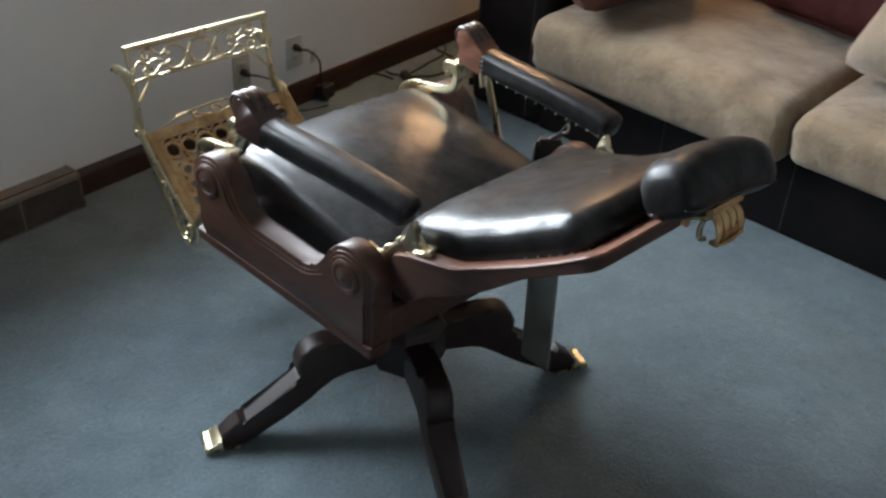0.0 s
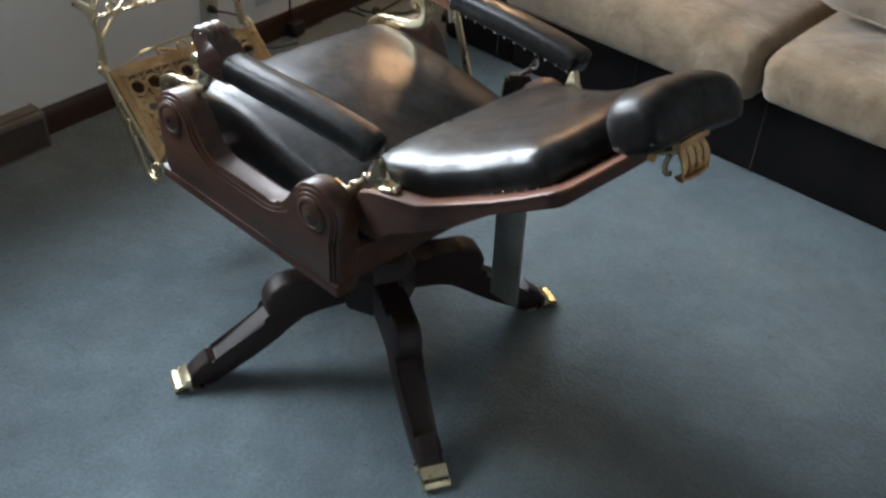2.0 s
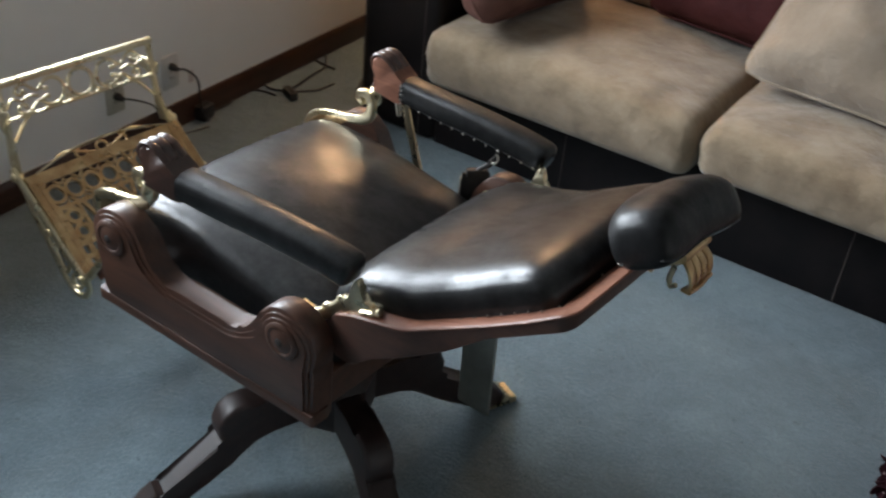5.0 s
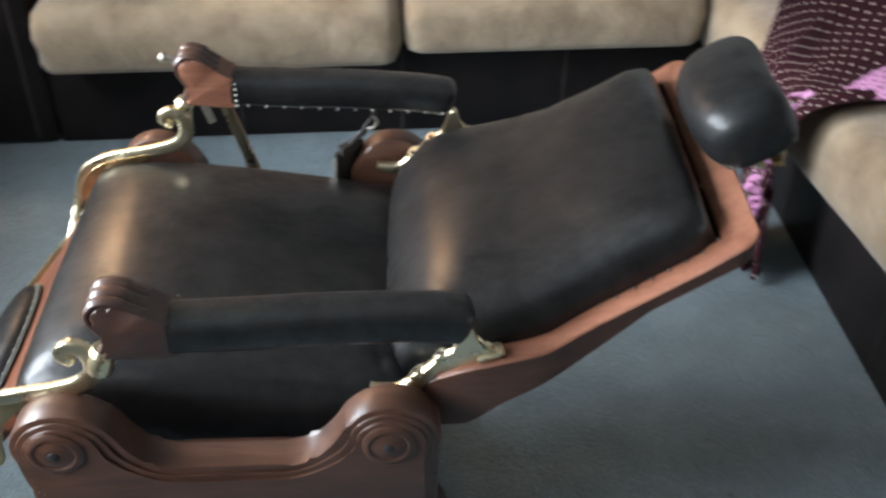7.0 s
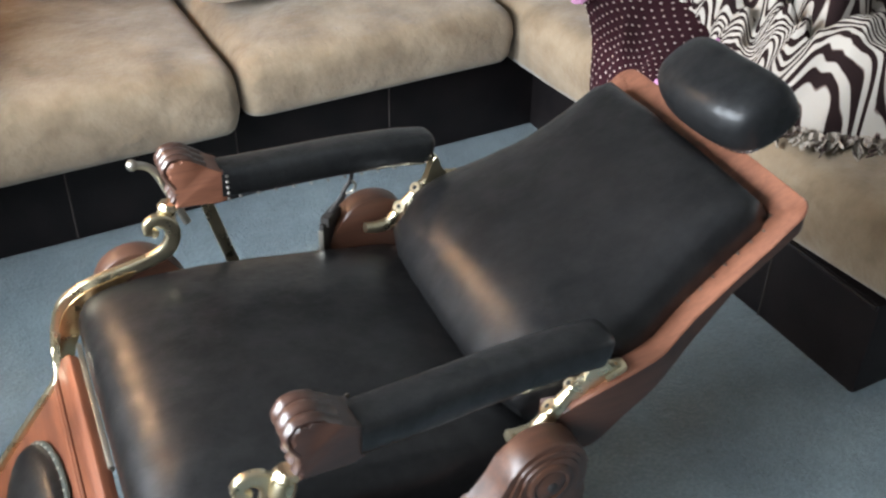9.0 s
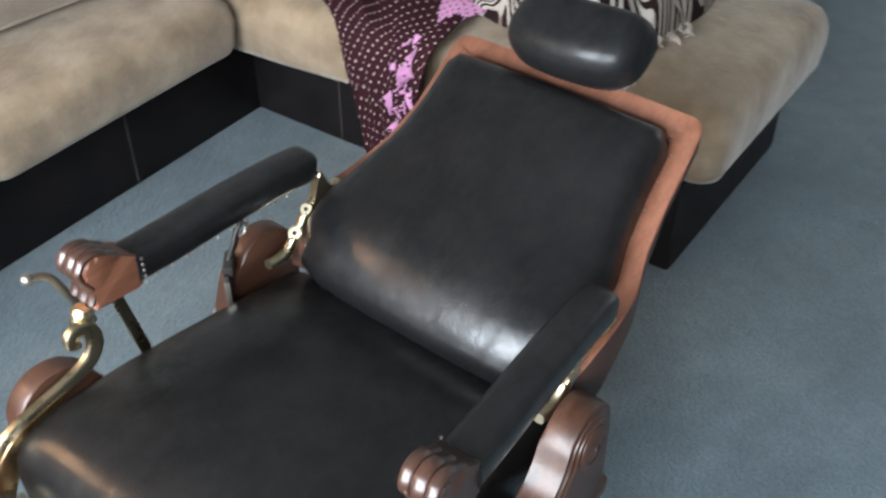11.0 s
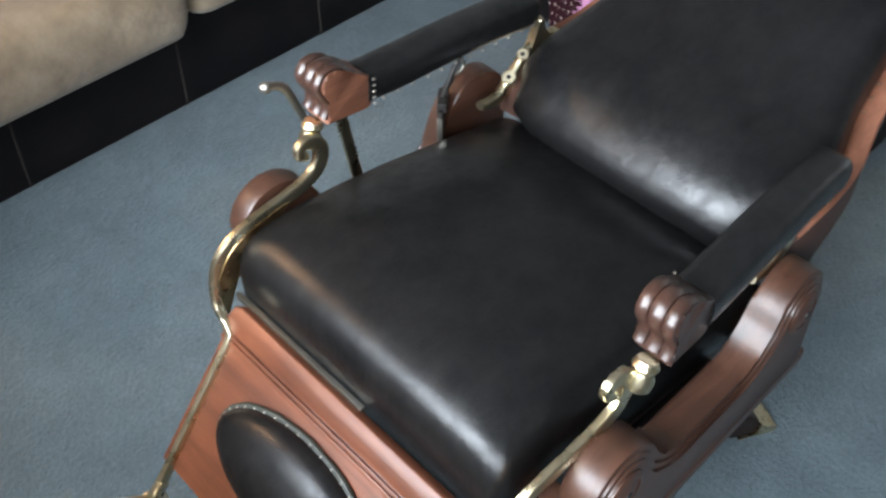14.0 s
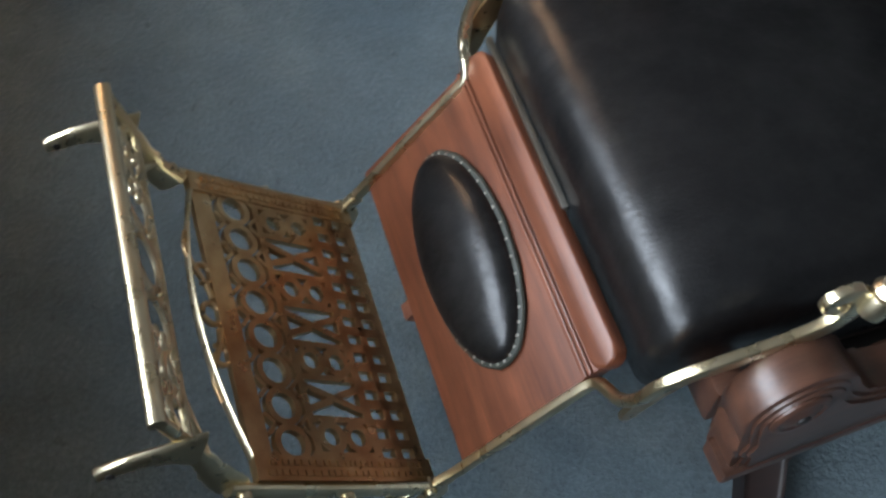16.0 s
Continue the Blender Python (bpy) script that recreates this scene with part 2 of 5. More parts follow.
NAILS = mottled("nail_heads", [(0.3, (0.12, 0.11, 0.095)), (0.7, (0.34, 0.31, 0.27))], 30, 0.35, 0, 0, 1.0)
BLACK_IRON = mottled("black_iron", [(0.3, (0.012, 0.011, 0.011)), (0.7, (0.030, 0.026, 0.024))], 18, 0.5, 90, 0.2, 0.2)
CARPET = carpet_material()
WALL = mottled("wall_paint", [(0.3, (0.77, 0.77, 0.755)), (0.7, (0.83, 0.83, 0.815))], 1.4, 0.75, 170, 0.12)
CEILING = mottled("ceiling_paint", [(0.3, (0.72, 0.71, 0.69)), (0.7, (0.78, 0.77, 0.75))], 2.0, 0.9, 60, 0.4)
BASEBOARD = wood("stained_baseboard", (0.030, 0.013, 0.008), (0.065, 0.028, 0.017), 1, 0.35)
SUEDE = mottled("beige_suede", [(0.30, (0.170, 0.121, 0.076)), (0.5, (0.248, 0.185, 0.121)), (0.70, (0.325, 0.252, 0.173))], 8.5, 0.95, 120, 0.18, sheen=0.35, wrinkle=0.45)
SUEDE_BACK = mottled("beige_suede_back", [(0.28, (0.22, 0.170, 0.122)), (0.72, (0.33, 0.268, 0.205))], 6, 0.95, 120, 0.18, sheen=0.3, wrinkle=0.5)
ROSE_CLOTH = mottled("rose_brown_cloth", [(0.3, (0.105, 0.048, 0.038)), (0.7, (0.17, 0.083, 0.066))], 7, 0.75, 200, 0.2, wrinkle=0.5)
MAROON_CLOTH = mottled("maroon_cloth", [(0.3, (0.052, 0.014, 0.014)), (0.7, (0.092, 0.027, 0.025))], 7, 0.75, 200, 0.2, wrinkle=0.5)
POLKA = dotted("brown_polka_fleece", (0.028, 0.0085, 0.012), (0.50, 0.40, 0.37), 0.032, 0.105)
PINK = dotted("pink_polka_fleece", (0.56, 0.27, 0.46), (0.06, 0.015, 0.03), 0.026, 0.15)
ZEBRA = zebra_material()
ZEBRA_PALE = mottled("cream_fringe", [(0.35, (0.05, 0.03, 0.028)), (0.5, (0.36, 0.31, 0.26)), (0.7, (0.46, 0.41, 0.35))], 30, 0.95, 200, 0.3)
GREEN_CLOTH = mottled("green_cloth", [(0.3, (0.10, 0.14, 0.02)), (0.7, (0.19, 0.23, 0.05))], 12, 0.9, 150, 0.3)
FLORAL_DARK = mottled("charcoal_cloth", [(0.3, (0.012, 0.010, 0.011)), (0.7, (0.026, 0.021, 0.022))], 12, 0.9, 200, 0.3)
FLORAL_WHITE = mottled("white_print", [(0.3, (0.55, 0.55, 0.55)), (0.7, (0.72, 0.72, 0.71))], 16, 0.9, 200, 0.3)
PINE = wood("pale_pine", (0.40, 0.265, 0.14), (0.56, 0.40, 0.235), 2, 0.45, 0.05)
VENT = mottled("brown_vent_enamel", [(0.3, (0.040, 0.030, 0.024)), (0.7, (0.075, 0.058, 0.046))], 20, 0.4, 100, 0.1)
TAN_METAL = mottled("tan_enamel", [(0.3, (0.11, 0.095, 0.078)), (0.7, (0.18, 0.16, 0.135))], 14, 0.5, 90, 0.1)
PLATE = mottled("ivory_plate", [(0.3, (0.42, 0.40, 0.33)), (0.7, (0.50, 0.48, 0.40))], 9, 0.4)
PLATE_WHITE = mottled("white_plastic", [(0.3, (0.55, 0.55, 0.53)), (0.7, (0.63, 0.63, 0.61))], 9, 0.4)
RUBBER = mottled("black_rubber", [(0.3, (0.010, 0.010, 0.011)), (0.7, (0.022, 0.022, 0.023))], 25, 0.55, 90, 0.1)
# near-black, stands in for the shade inside slots, holes and sockets
SLOT = mottled("slot_shade", [(0.3, (0.02, 0.018, 0.016)), (0.7, (0.03, 0.028, 0.025))], 30, 0.7)
TAG = mottled("paper_tag", [(0.3, (0.50, 0.44, 0.42)), (0.7, (0.62, 0.55, 0.53))], 20, 0.8)
TAN = mottled("tan_wood", [(0.3, (0.28, 0.20, 0.12)), (0.7, (0.40, 0.30, 0.19))], 9, 0.5)
THREAD = mottled("dark_thread", [(0.3, (0.045, 0.038, 0.035)), (0.7, (0.075, 0.064, 0.058))], 30, 0.7)

# ---- mesh helpers ----


def part(name, bm, material, parent=None, label="", smooth=35):
    """Links a bmesh as one mesh object, under a thing or a part if one is given. smooth: degrees up to which edges are shaded round."""
    bmesh.ops.recalc_face_normals(bm, faces=bm.faces)
    me = bpy.data.meshes.new(name)
    if smooth:
        lim = radians(smooth)
        for f in bm.faces:
            f.smooth = True
        for e in bm.edges:
            if len(e.link_faces) == 2 and e.calc_face_angle(0) > lim:
                e.smooth = False
    bm.to_mesh(me)
    bm.free()
    me.materials.append(material)
    ob = new(name, me)
    if parent:
        ob.parent = parent
    if label:
        ob["label"] = label
    return ob


def thing(name, label, category, m=None, group=""):
    ob = new(name)
    if m is not None:
        ob.matrix_world = m
    return tagged(ob, label, category, group)


def box(x0, x1, y0, y1, z0, z1, bevel=0.0, bm=None, segs=2):
    bm = bm or bmesh.new()
    g = bmesh.ops.create_cube(bm, size=1)
    for v in g["verts"]:
        v.co = Vector(((x0 + x1) / 2 + v.co.x * (x1 - x0), (y0 + y1) / 2 + v.co.y * (y1 - y0), (z0 + z1) / 2 + v.co.z * (z1 - z0)))
    if bevel:
        edges = list({e for v in g["verts"] for e in v.link_edges})
        bmesh.ops.bevel(bm, geom=edges, offset=bevel, segments=segs, affect="EDGES", profile=0.6)
    return bm


def prism(points, y0, y1, bevel=0.0, bm=None, segs=2):
    """A closed outline in (x, z), drawn out from y0 to y1, with rounded rims."""
    bm = bm or bmesh.new()
    a = [bm.verts.new((x, y0, z)) for x, z in points]
    b = [bm.verts.new((x, y1, z)) for x, z in points]
    f0, f1 = bm.faces.new(a), bm.faces.new(b[::-1])
    n = len(points)
    for i in range(n):
        bm.faces.new((a[i], b[i], b[(i + 1) % n], a[(i + 1) % n]))
    if bevel:
        edges = list(f0.edges) + list(f1.edges)
        bmesh.ops.bevel(bm, geom=edges, offset=bevel, segments=segs, affect="EDGES", profile=0.5)
    return bm


def smooth_line(points, steps=6, closed=False):
    """Catmull-Rom through the points."""
    pts = [Vector(p) for p in points]
    n, out = len(pts), []
    for i in range(n if closed else n - 1):
        p0 = pts[i - 1] if closed or i else pts[0] * 2 - pts[1]
        p1, p2 = pts[i], pts[(i + 1) % n]
        p3 = pts[(i + 2) % n] if closed or i + 2 < n else pts[-1] * 2 - pts[-2]
        for k in range(steps):
            t = k / steps
            out.append(0.5 * (2 * p1 + (p2 - p0) * t + (2 * p0 - 5 * p1 + 4 * p2 - p3) * t * t + (3 * p1 - p0 - 3 * p2 + p3) * t ** 3))
    if not closed:
        out.append(pts[-1])
    return out


def tube(points, wide, thick=None, sides=10, bm=None, ref=(0, 1, 0), closed=False, square=1.0):
    """A rod along points. wide, thick: half sizes across (numbers or one for each point); ref: the way in which 'thick' lies."""
    bm = bm or bmesh.new()
    pts = [Vector(p) for p in points]
    n = len(pts)
    thick = wide if thick is None else thick
    rings = []
    for i, p in enumerate(pts):
        a = pts[(i + 1) % n] if closed or i + 1 < n else p
        b = pts[i - 1] if closed or i else p
        d = (a - b).normalized()
        side = Vector(ref) - d * Vector(ref).dot(d)
        side = side.normalized() if side.length > 1e-4 else d.orthogonal().normalized()
        up = d.cross(side)
        w = wide[i] if isinstance(wide, (list, tuple)) else wide
        h = thick[i] if isinstance(thick, (list, tuple)) else thick
        ring = []
        for k in range(sides):
            c, s = math.cos(2 * math.pi * k / sides), math.sin(2 * math.pi * k / sides)
            c, s = math.copysign(abs(c) ** square, c), math.copysign(abs(s) ** square, s)
            ring.append(bm.verts.new(p + up * (w * c) + side * (h * s)))
        rings.append(ring)
    for i in range(n if closed else n - 1):
        r, q = rings[i], rings[(i + 1) % n]
        for k in range(sides):
            bm.faces.new((r[k], r[(k + 1) % sides], q[(k + 1) % sides], q[k]))
    if not closed:
        bm.faces.new(rings[0][::-1])
        bm.faces.new(rings[-1])
    return bm


def dome(outline, rings, place, bm=None, centre=(0, 0)):
    """Closed upholstery: an outline in (u, v), drawn in ring by ring (scale, height), each point put in the world by place(u, v, h)."""
    bm = bm or bmesh.new()
    loops = []
    for s, h in rings:
        loops.append([bm.verts.new(place(centre[0] + (u - centre[0]) * s, centre[1] + (v - centre[1]) * s, h)) for u, v in outline])
    n = len(outline)
    for a, b in zip(loops, loops[1:]):
        for i in range(n):
            bm.faces.new((a[i], a[(i + 1) % n], b[(i + 1) % n], b[i]))
    bm.faces.new(loops[0][::-1])
    s, h = rings[-1]
    tip = bm.verts.new(place(centre[0], centre[1], h + 0.0005))
    for i in range(n):
        bm.faces.new((loops[-1][i], loops[-1][(i + 1) % n], tip))
    return bm


def round_rect(u0, u1, v0, v1, r, n=6):
    out = []
    for cu, cv, a0 in ((u1 - r, v1 - r, 0), (u0 + r, v1 - r, 90), (u0 + r, v0 + r, 180), (u1 - r, v0 + r, 270)):
        for k in range(n + 1):
            a = radians(a0 + 90 * k / n)
            out.append((cu + r * math.cos(a), cv + r * math.sin(a)))
    return out


def dense(outline, step):
    """The closed outline with more points along its straight runs."""
    out = []
    for i, p in enumerate(outline):
        q = outline[(i + 1) % len(outline)]
        n = max(1, int(math.hypot(q[0] - p[0], q[1] - p[1]) / step))
        out += [(p[0] + (q[0] - p[0]) * k / n, p[1] + (q[1] - p[1]) * k / n) for k in range(n)]
    return out


def ball(centre, rx, ry=None, rz=None, bm=None, u=12, v=8):
    bm = bm or bmesh.new()
    g = bmesh.ops.create_uvsphere(bm, u_segments=u, v_segments=v, radius=1)
    for w in g["verts"]:
        w.co = Vector(centre) + Vector((w.co.x * rx, w.co.y * (ry or rx), w.co.z * (rz or rx)))
    return bm


def lathe(profile, axis_point, axis, bm=None, sides=24):
    """Turned work: (radius, along) pairs round an axis."""
    bm = bm or bmesh.new()
    turn = Vector(axis).to_track_quat("Z", "Y").to_matrix()
    loops = []
    for r, h in profile:
        loops.append([bm.verts.new(Vector(axis_point) + turn @ Vector((r * math.cos(2 * math.pi * k / sides), r * math.sin(2 * math.pi * k / sides), h))) for k in range(sides)])
    for a, b in zip(loops, loops[1:]):
        for k in range(sides):
            bm.faces.new((a[k], a[(k + 1) % sides], b[(k + 1) % sides], b[k]))
    bm.faces.new(loops[0][::-1])
    bm.faces.new(loops[-1])
    return bm


# ---- the room ----


def in_room(ob, m=None):
    ob.matrix_world = (ROOM if m is None else m) @ ob.matrix_world
    return ob


def structure(name, bm, material, label, category, smooth=0, m=None):
    return in_room(tagged(part(name, bm, material, smooth=smooth), label, category, kind="structure"), m)


structure("floor", box(WALL_X - 0.6, WALL_FAR + 0.2, WALL_FRONT - 0.2, WALL_BACK + 0.2, -0.1, 0), CARPET, "blue-grey cut pile carpet with faint tread marks", "carpet")
structure("ceiling", box(WALL_X - 0.6, WALL_FAR + 0.2, WALL_FRONT - 0.2, WALL_BACK + 0.2, CEIL, CEIL + 0.1), CEILING, "plain white painted ceiling", "ceiling")
bm = box(WALL_X - 0.15, WALL_X, WALL_FRONT - 0.6, WIN_Y0, 0, CEIL)
box(WALL_X - 0.15, WALL_X, WIN_Y1, WALL_BACK + 0.3, 0, CEIL, bm=bm)
box(WALL_X - 0.15, WALL_X, WIN_Y0, WIN_Y1, 0, WIN_Z0, bm=bm)
box(WALL_X - 0.15, WALL_X, WIN_Y0, WIN_Y1, WIN_Z1, CEIL, bm=bm)
structure("wall_west", bm, WALL, "off-white painted wall with a window opening", "wall", m=WEST)
structure("wall_north", box(WALL_X - 0.5, WALL_FAR + 0.15, WALL_BACK, WALL_BACK + 0.15, 0, CEIL), WALL, "off-white painted wall behind the sofa", "wall")
bm = box(WALL_FAR, WALL_FAR + 0.15, WALL_FRONT, EAST_Y0, 0, CEIL)
box(WALL_FAR, WALL_FAR + 0.15, EAST_Y1, WALL_BACK, 0, CEIL, bm=bm)
box(WALL_FAR, WALL_FAR + 0.15, EAST_Y0, EAST_Y1, 0, EAST_Z0, bm=bm)
box(WALL_FAR, WALL_FAR + 0.15, EAST_Y0, EAST_Y1, EAST_Z1, CEIL, bm=bm)
structure("wall_east", bm, WALL, "off-white painted wall with a window opening", "wall")
structure("wall_south", box(WALL_X - 0.5, WALL_FAR + 0.15, WALL_FRONT - 0.15, WALL_FRONT, 0, CEIL), WALL, "off-white painted wall", "wall")

VENT_Y0, VENT_Y1 = -1.35, -0.05
profile = [(0, 0), (0.016, 0), (0.016, 0.062), (0.012, 0.074), (0.006, 0.082), (0, 0.084)]
bm = prism([(WALL_X + x, z) for x, z in profile], VENT_Y1, WALL_BACK + 0.2)
prism([(WALL_X + x, z) for x, z in profile], WALL_FRONT, VENT_Y0, bm=bm)
structure("baseboard", bm, BASEBOARD, "dark stained wooden baseboard", "baseboard", 30, WEST)

# window, out of view, through which the daylight falls
win = in_room(tagged(new("window_1"), "wide white framed window with two lights", "window", kind="structure"), WEST)
bars = [(WIN_Y0, WIN_Y0 + 0.05, WIN_Z0, WIN_Z1), (WIN_Y1 - 0.05, WIN_Y1, WIN_Z0, WIN_Z1), (WIN_Y0 + 0.05, WIN_Y1 - 0.05, WIN_Z0, WIN_Z0 + 0.05), (WIN_Y0 + 0.05, WIN_Y1 - 0.05, WIN_Z1 - 0.05, WIN_Z1)]
bars += [((WIN_Y0 + WIN_Y1) / 2 - 0.025, (WIN_Y0 + WIN_Y1) / 2 + 0.025, WIN_Z0 + 0.05, WIN_Z1 - 0.05)]
for y0, y1, z0, z1 in bars:
    part("window_frame", box(WALL_X - 0.07, WALL_X - 0.02, y0, y1, z0, z1, 0.004), CEILING, win)


# unseen frame, added round the opening that holds the far fill light
win = in_room(tagged(new("window_2"), "unseen white window frame added round the far fill light", "window", kind="structure"))
ym = (EAST_Y0 + EAST_Y1) / 2
for y0, y1, z0, z1 in ((EAST_Y0, EAST_Y0 + 0.05, EAST_Z0, EAST_Z1), (EAST_Y1 - 0.05, EAST_Y1, EAST_Z0, EAST_Z1), (EAST_Y0 + 0.05, EAST_Y1 - 0.05, EAST_Z0, EAST_Z0 + 0.05), (EAST_Y0 + 0.05, EAST_Y1 - 0.05, EAST_Z1 - 0.05, EAST_Z1), (ym - 0.025, ym + 0.025, EAST_Z0 + 0.05, EAST_Z1 - 0.05)):
    part("window_frame", box(WALL_FAR + 0.02, WALL_FAR + 0.07, y0, y1, z0, z1, 0.004), CEILING, win)


def floor_register():
    """Long, low warm-air register along the wall: upright face with dark plates between pale uprights, pale top edge."""
    t = thing("baseboard_register", "brown enamelled baseboard heating register with a pale top edge", "register", WEST.copy())
    x = WALL_X
    top, low = Vector((x + 0.062, 0, 0.106)), Vector((x + 0.074, 0, 0.006))
    shell = [(x, 0), (low.x, 0), (low.x, low.z), (top.x, top.z), (x + 0.054, 0.110), (x, 0.110)]
    part("body", prism(shell, VENT_Y0, VENT_Y1, 0.002), TAN_METAL, t)
    face = (low - top).normalized()
    out = Vector((-face.z, 0, face.x))
    y = VENT_Y1 - 0.006
    while y > VENT_Y0 + 0.08:
        bm = bmesh.new()
        y0 = max(y - 0.180, VENT_Y0 + 0.01)
        c = [bm.verts.new(p + Vector((0, q, 0)) + out * o) for o in (-0.001, 0.003) for p in (top + face * 0.012, low - face * 0.002) for q in (y, y0)]
        for f in ((0, 1, 3, 2), (4, 6, 7, 5), (0, 2, 6, 4), (1, 5, 7, 3), (0, 4, 5, 1), (2, 3, 7, 6)):
            bm.faces.new([c[i] for i in f])
        part("panel", bm, VENT, t, "dark brown enamelled panel")
        y -= 0.188
    part("slot", box(x + 0.044, x + 0.049, VENT_Y0 + 0.005, VENT_Y1 - 0.005, 0.1095, 0.1110), SLOT, t)
    part("end_cap", prism([(x + p, q) for p, q in ((0.0, 0.002), (0.076, 0.002), (0.076, 0.008), (0.064, 0.108), (0.055, 0.113), (0.0, 0.113))], VENT_Y1 - 0.004, VENT_Y1 + 0.003, 0.001), TAN_METAL, t, "pale metal end cap")
    return t


floor_register()


def outlet(y, z, plate_mat, label):
    t = thing("wall_outlet", label, "outlet", WEST @ pose(WALL_X, y, z), "wall outlets")
    part("cover_plate", box(0, 0.006, -0.035, 0.035, -0.057, 0.057, 0.003), plate_mat, t)
    for dz in (0.02, -0.02):
        recept = part("receptacle", box(0.0055, 0.009, -0.017, 0.017, dz - 0.014, dz + 0.014, 0.002), plate_mat, t)
        for dy in (-0.006, 0.006):
            part("slot", box(0.0085, 0.0096, dy - 0.0012, dy + 0.0012, dz - 0.004, dz + 0.006), SLOT, recept)
    part("screw", lathe([(0.003, 0), (0.003, 0.0012), (0.0015, 0.0018)], (0.006, 0, 0), (1, 0, 0), sides=10), STEEL, t)
    return t


outlet(0.622, 0.200, PLATE, "yellowed ivory double wall outlet with a black plug")
outlet(0.856, 0.200, PLATE_WHITE, "white double wall outlet with a black plug and tag")


def cable(name, label, pts, r, material=RUBBER, plug=None, tag_at=None):
    t = thing(name, label, "cable", WEST.copy())
    part("cord", tube(smooth_line(pts, 7), r, sides=8), material, t)
    if plug:
        part("plug", tube([plug, (plug[0] + 0.014, plug[1], plug[2]), (plug[0] + 0.03, plug[1] + 0.003, plug[2] - 0.004)], [0.013, 0.012, 0.006], sides=10), RUBBER, t, "black moulded plug")
    if tag_at:
        x, y, z = tag_at
        part("tag", box(x, x + 0.0015, y - 0.008, y + 0.014, z - 0.04, z, 0.0005), TAG, t, "pale paper warning tag")
    return t


W = WALL_X
cable("power_cable", "black power cord hanging from a wall outlet with a paper tag", [(W + 0.03, 0.862, 0.216), (W + 0.055, 0.880, 0.212), (W + 0.065, 0.915, 0.170), (W + 0.05, 0.935, 0.10), (W + 0.05, 0.945, 0.04), (W + 0.06, 0.960, 0.006), (-1.218, 1.003, 0.004)], 0.0035, plug=(W + 0.009, 0.856, 0.220), tag_at=(W + 0.05, 0.896, 0.205))
cable("adapter_cable", "thin black cord plugged into a wall outlet", [(W + 0.03, 0.624, 0.198), (W + 0.07, 0.655, 0.192), (W + 0.09, 0.70, 0.16), (W + 0.06, 0.76, 0.06), (W + 0.06, 0.84, 0.004), (W + 0.09, 0.93, 0.004)], 0.003, plug=(W + 0.009, 0.622, 0.200))
for label, pts in (
        ("loose black extension cord looped on the carpet", [(-1.218, 1.003, 0.004), (-1.214, 1.104, 0.004), (-1.240, 1.169, 0.004), (-1.221, 1.240, 0.004), (-1.184, 1.257, 0.004), (-1.140, 1.259, 0.004)]),
        ("tangled black cord along the baseboard", [(-1.249, 1.339, 0.004), (-1.219, 1.303, 0.004), (-1.181, 1.290, 0.004), (-1.115, 1.322, 0.004), (-1.083, 1.356, 0.004), (-1.054, 1.393, 0.004), (-1.043, 1.472, 0.004)]),
        ("thin black cord lying in a curve beside the sofa", [(-1.127, 1.295, 0.004), (-1.129, 1.337, 0.004), (-1.138, 1.418, 0.004), (-1.149, 1.490, 0.004), (-1.155, 1.564, 0.004), (-1.191, 1.623, 0.004), (-1.249, 1.688, 0.004)]),
        ("short black cord lying by the lamp base", [(-1.283, 1.592, 0.004), (-1.258, 1.594, 0.004), (-1.219, 1.594, 0.004), (-1.173, 1.585, 0.004), (-1.118, 1.579, 0.004)])):
    cable("floor_cable", label, pts, 0.0038)


def power_strip(m, label, sx, sy, sz):
    t = thing("power_adapter", label, "adapter", m, "adapters on the floor")
    part("case", box(-sx / 2, sx / 2, -sy / 2, sy / 2, 0, sz, 0.006), RUBBER, t)
    part("socket_face", box(-sx / 2 + 0.012, sx / 2 - 0.012, -sy / 2 + 0.008, sy / 2 - 0.008, sz - 0.001, sz + 0.002, 0.001), SLOT, t)
    return t


power_strip(WEST @ pose(*(-0.902, 1.504, 0.004)[:2], 0, 0, 0, 25), "black power adapter block with sockets lying on the carpet", 0.09, 0.115, 0.03)
power_strip(WEST @ pose(*(-1.099, 1.292, 0.004)[:2], 0, 0, 0, 62), "small black adapter lying beside the baseboard", 0.03, 0.075, 0.028)
power_strip(WEST @ pose(*(-1.213, 0.975, 0.004)[:2], 0, 0, 0, 10), "black plug-in adapter standing against the baseboard", 0.05, 0.06, 0.05)


def floor_lamp():
    """Slender lamp behind the sofa arm: round base, pole, small downward shade with its bulb below the rim."""
    t = thing("floor_lamp", "floor lamp with a round tan base and thin brass pole", "floor lamp", pose(LAMP_X, LAMP_Y, 0))
    part("base", lathe([(0.118, 0.0), (0.122, 0.006), (0.122, 0.018), (0.112, 0.026)], (0, 0, 0), (0, 0, 1), sides=36), BLACK_IRON, t)
    part("base_top", lathe([(0.112, 0.024), (0.108, 0.031), (0.02, 0.036)], (0, 0, 0), (0, 0, 1), sides=36), TAN, t, "tan wooden top of the base")
    part("pole", tube([(0, 0, 0.03), (0, 0, 1.89)], 0.008, sides=12), BRASS_OLD, t)
    part("shade", lathe([(0.055, 1.90), (0.060, 1.89), (0.135, 1.775), (0.132, 1.773), (0.056, 1.882), (0.050, 1.89)], (0, 0, 0), (0, 0, 1), sides=32), CEILING, t, "white metal shade")
    return t


floor_lamp()

# ---- the barber chair ----
chair = thing("barber_chair", "antique reclining barber chair, carved mahogany, black leather and brass", "barber chair", pose(0, 0, 0))
CY = 0.012  # the chair's middle plane


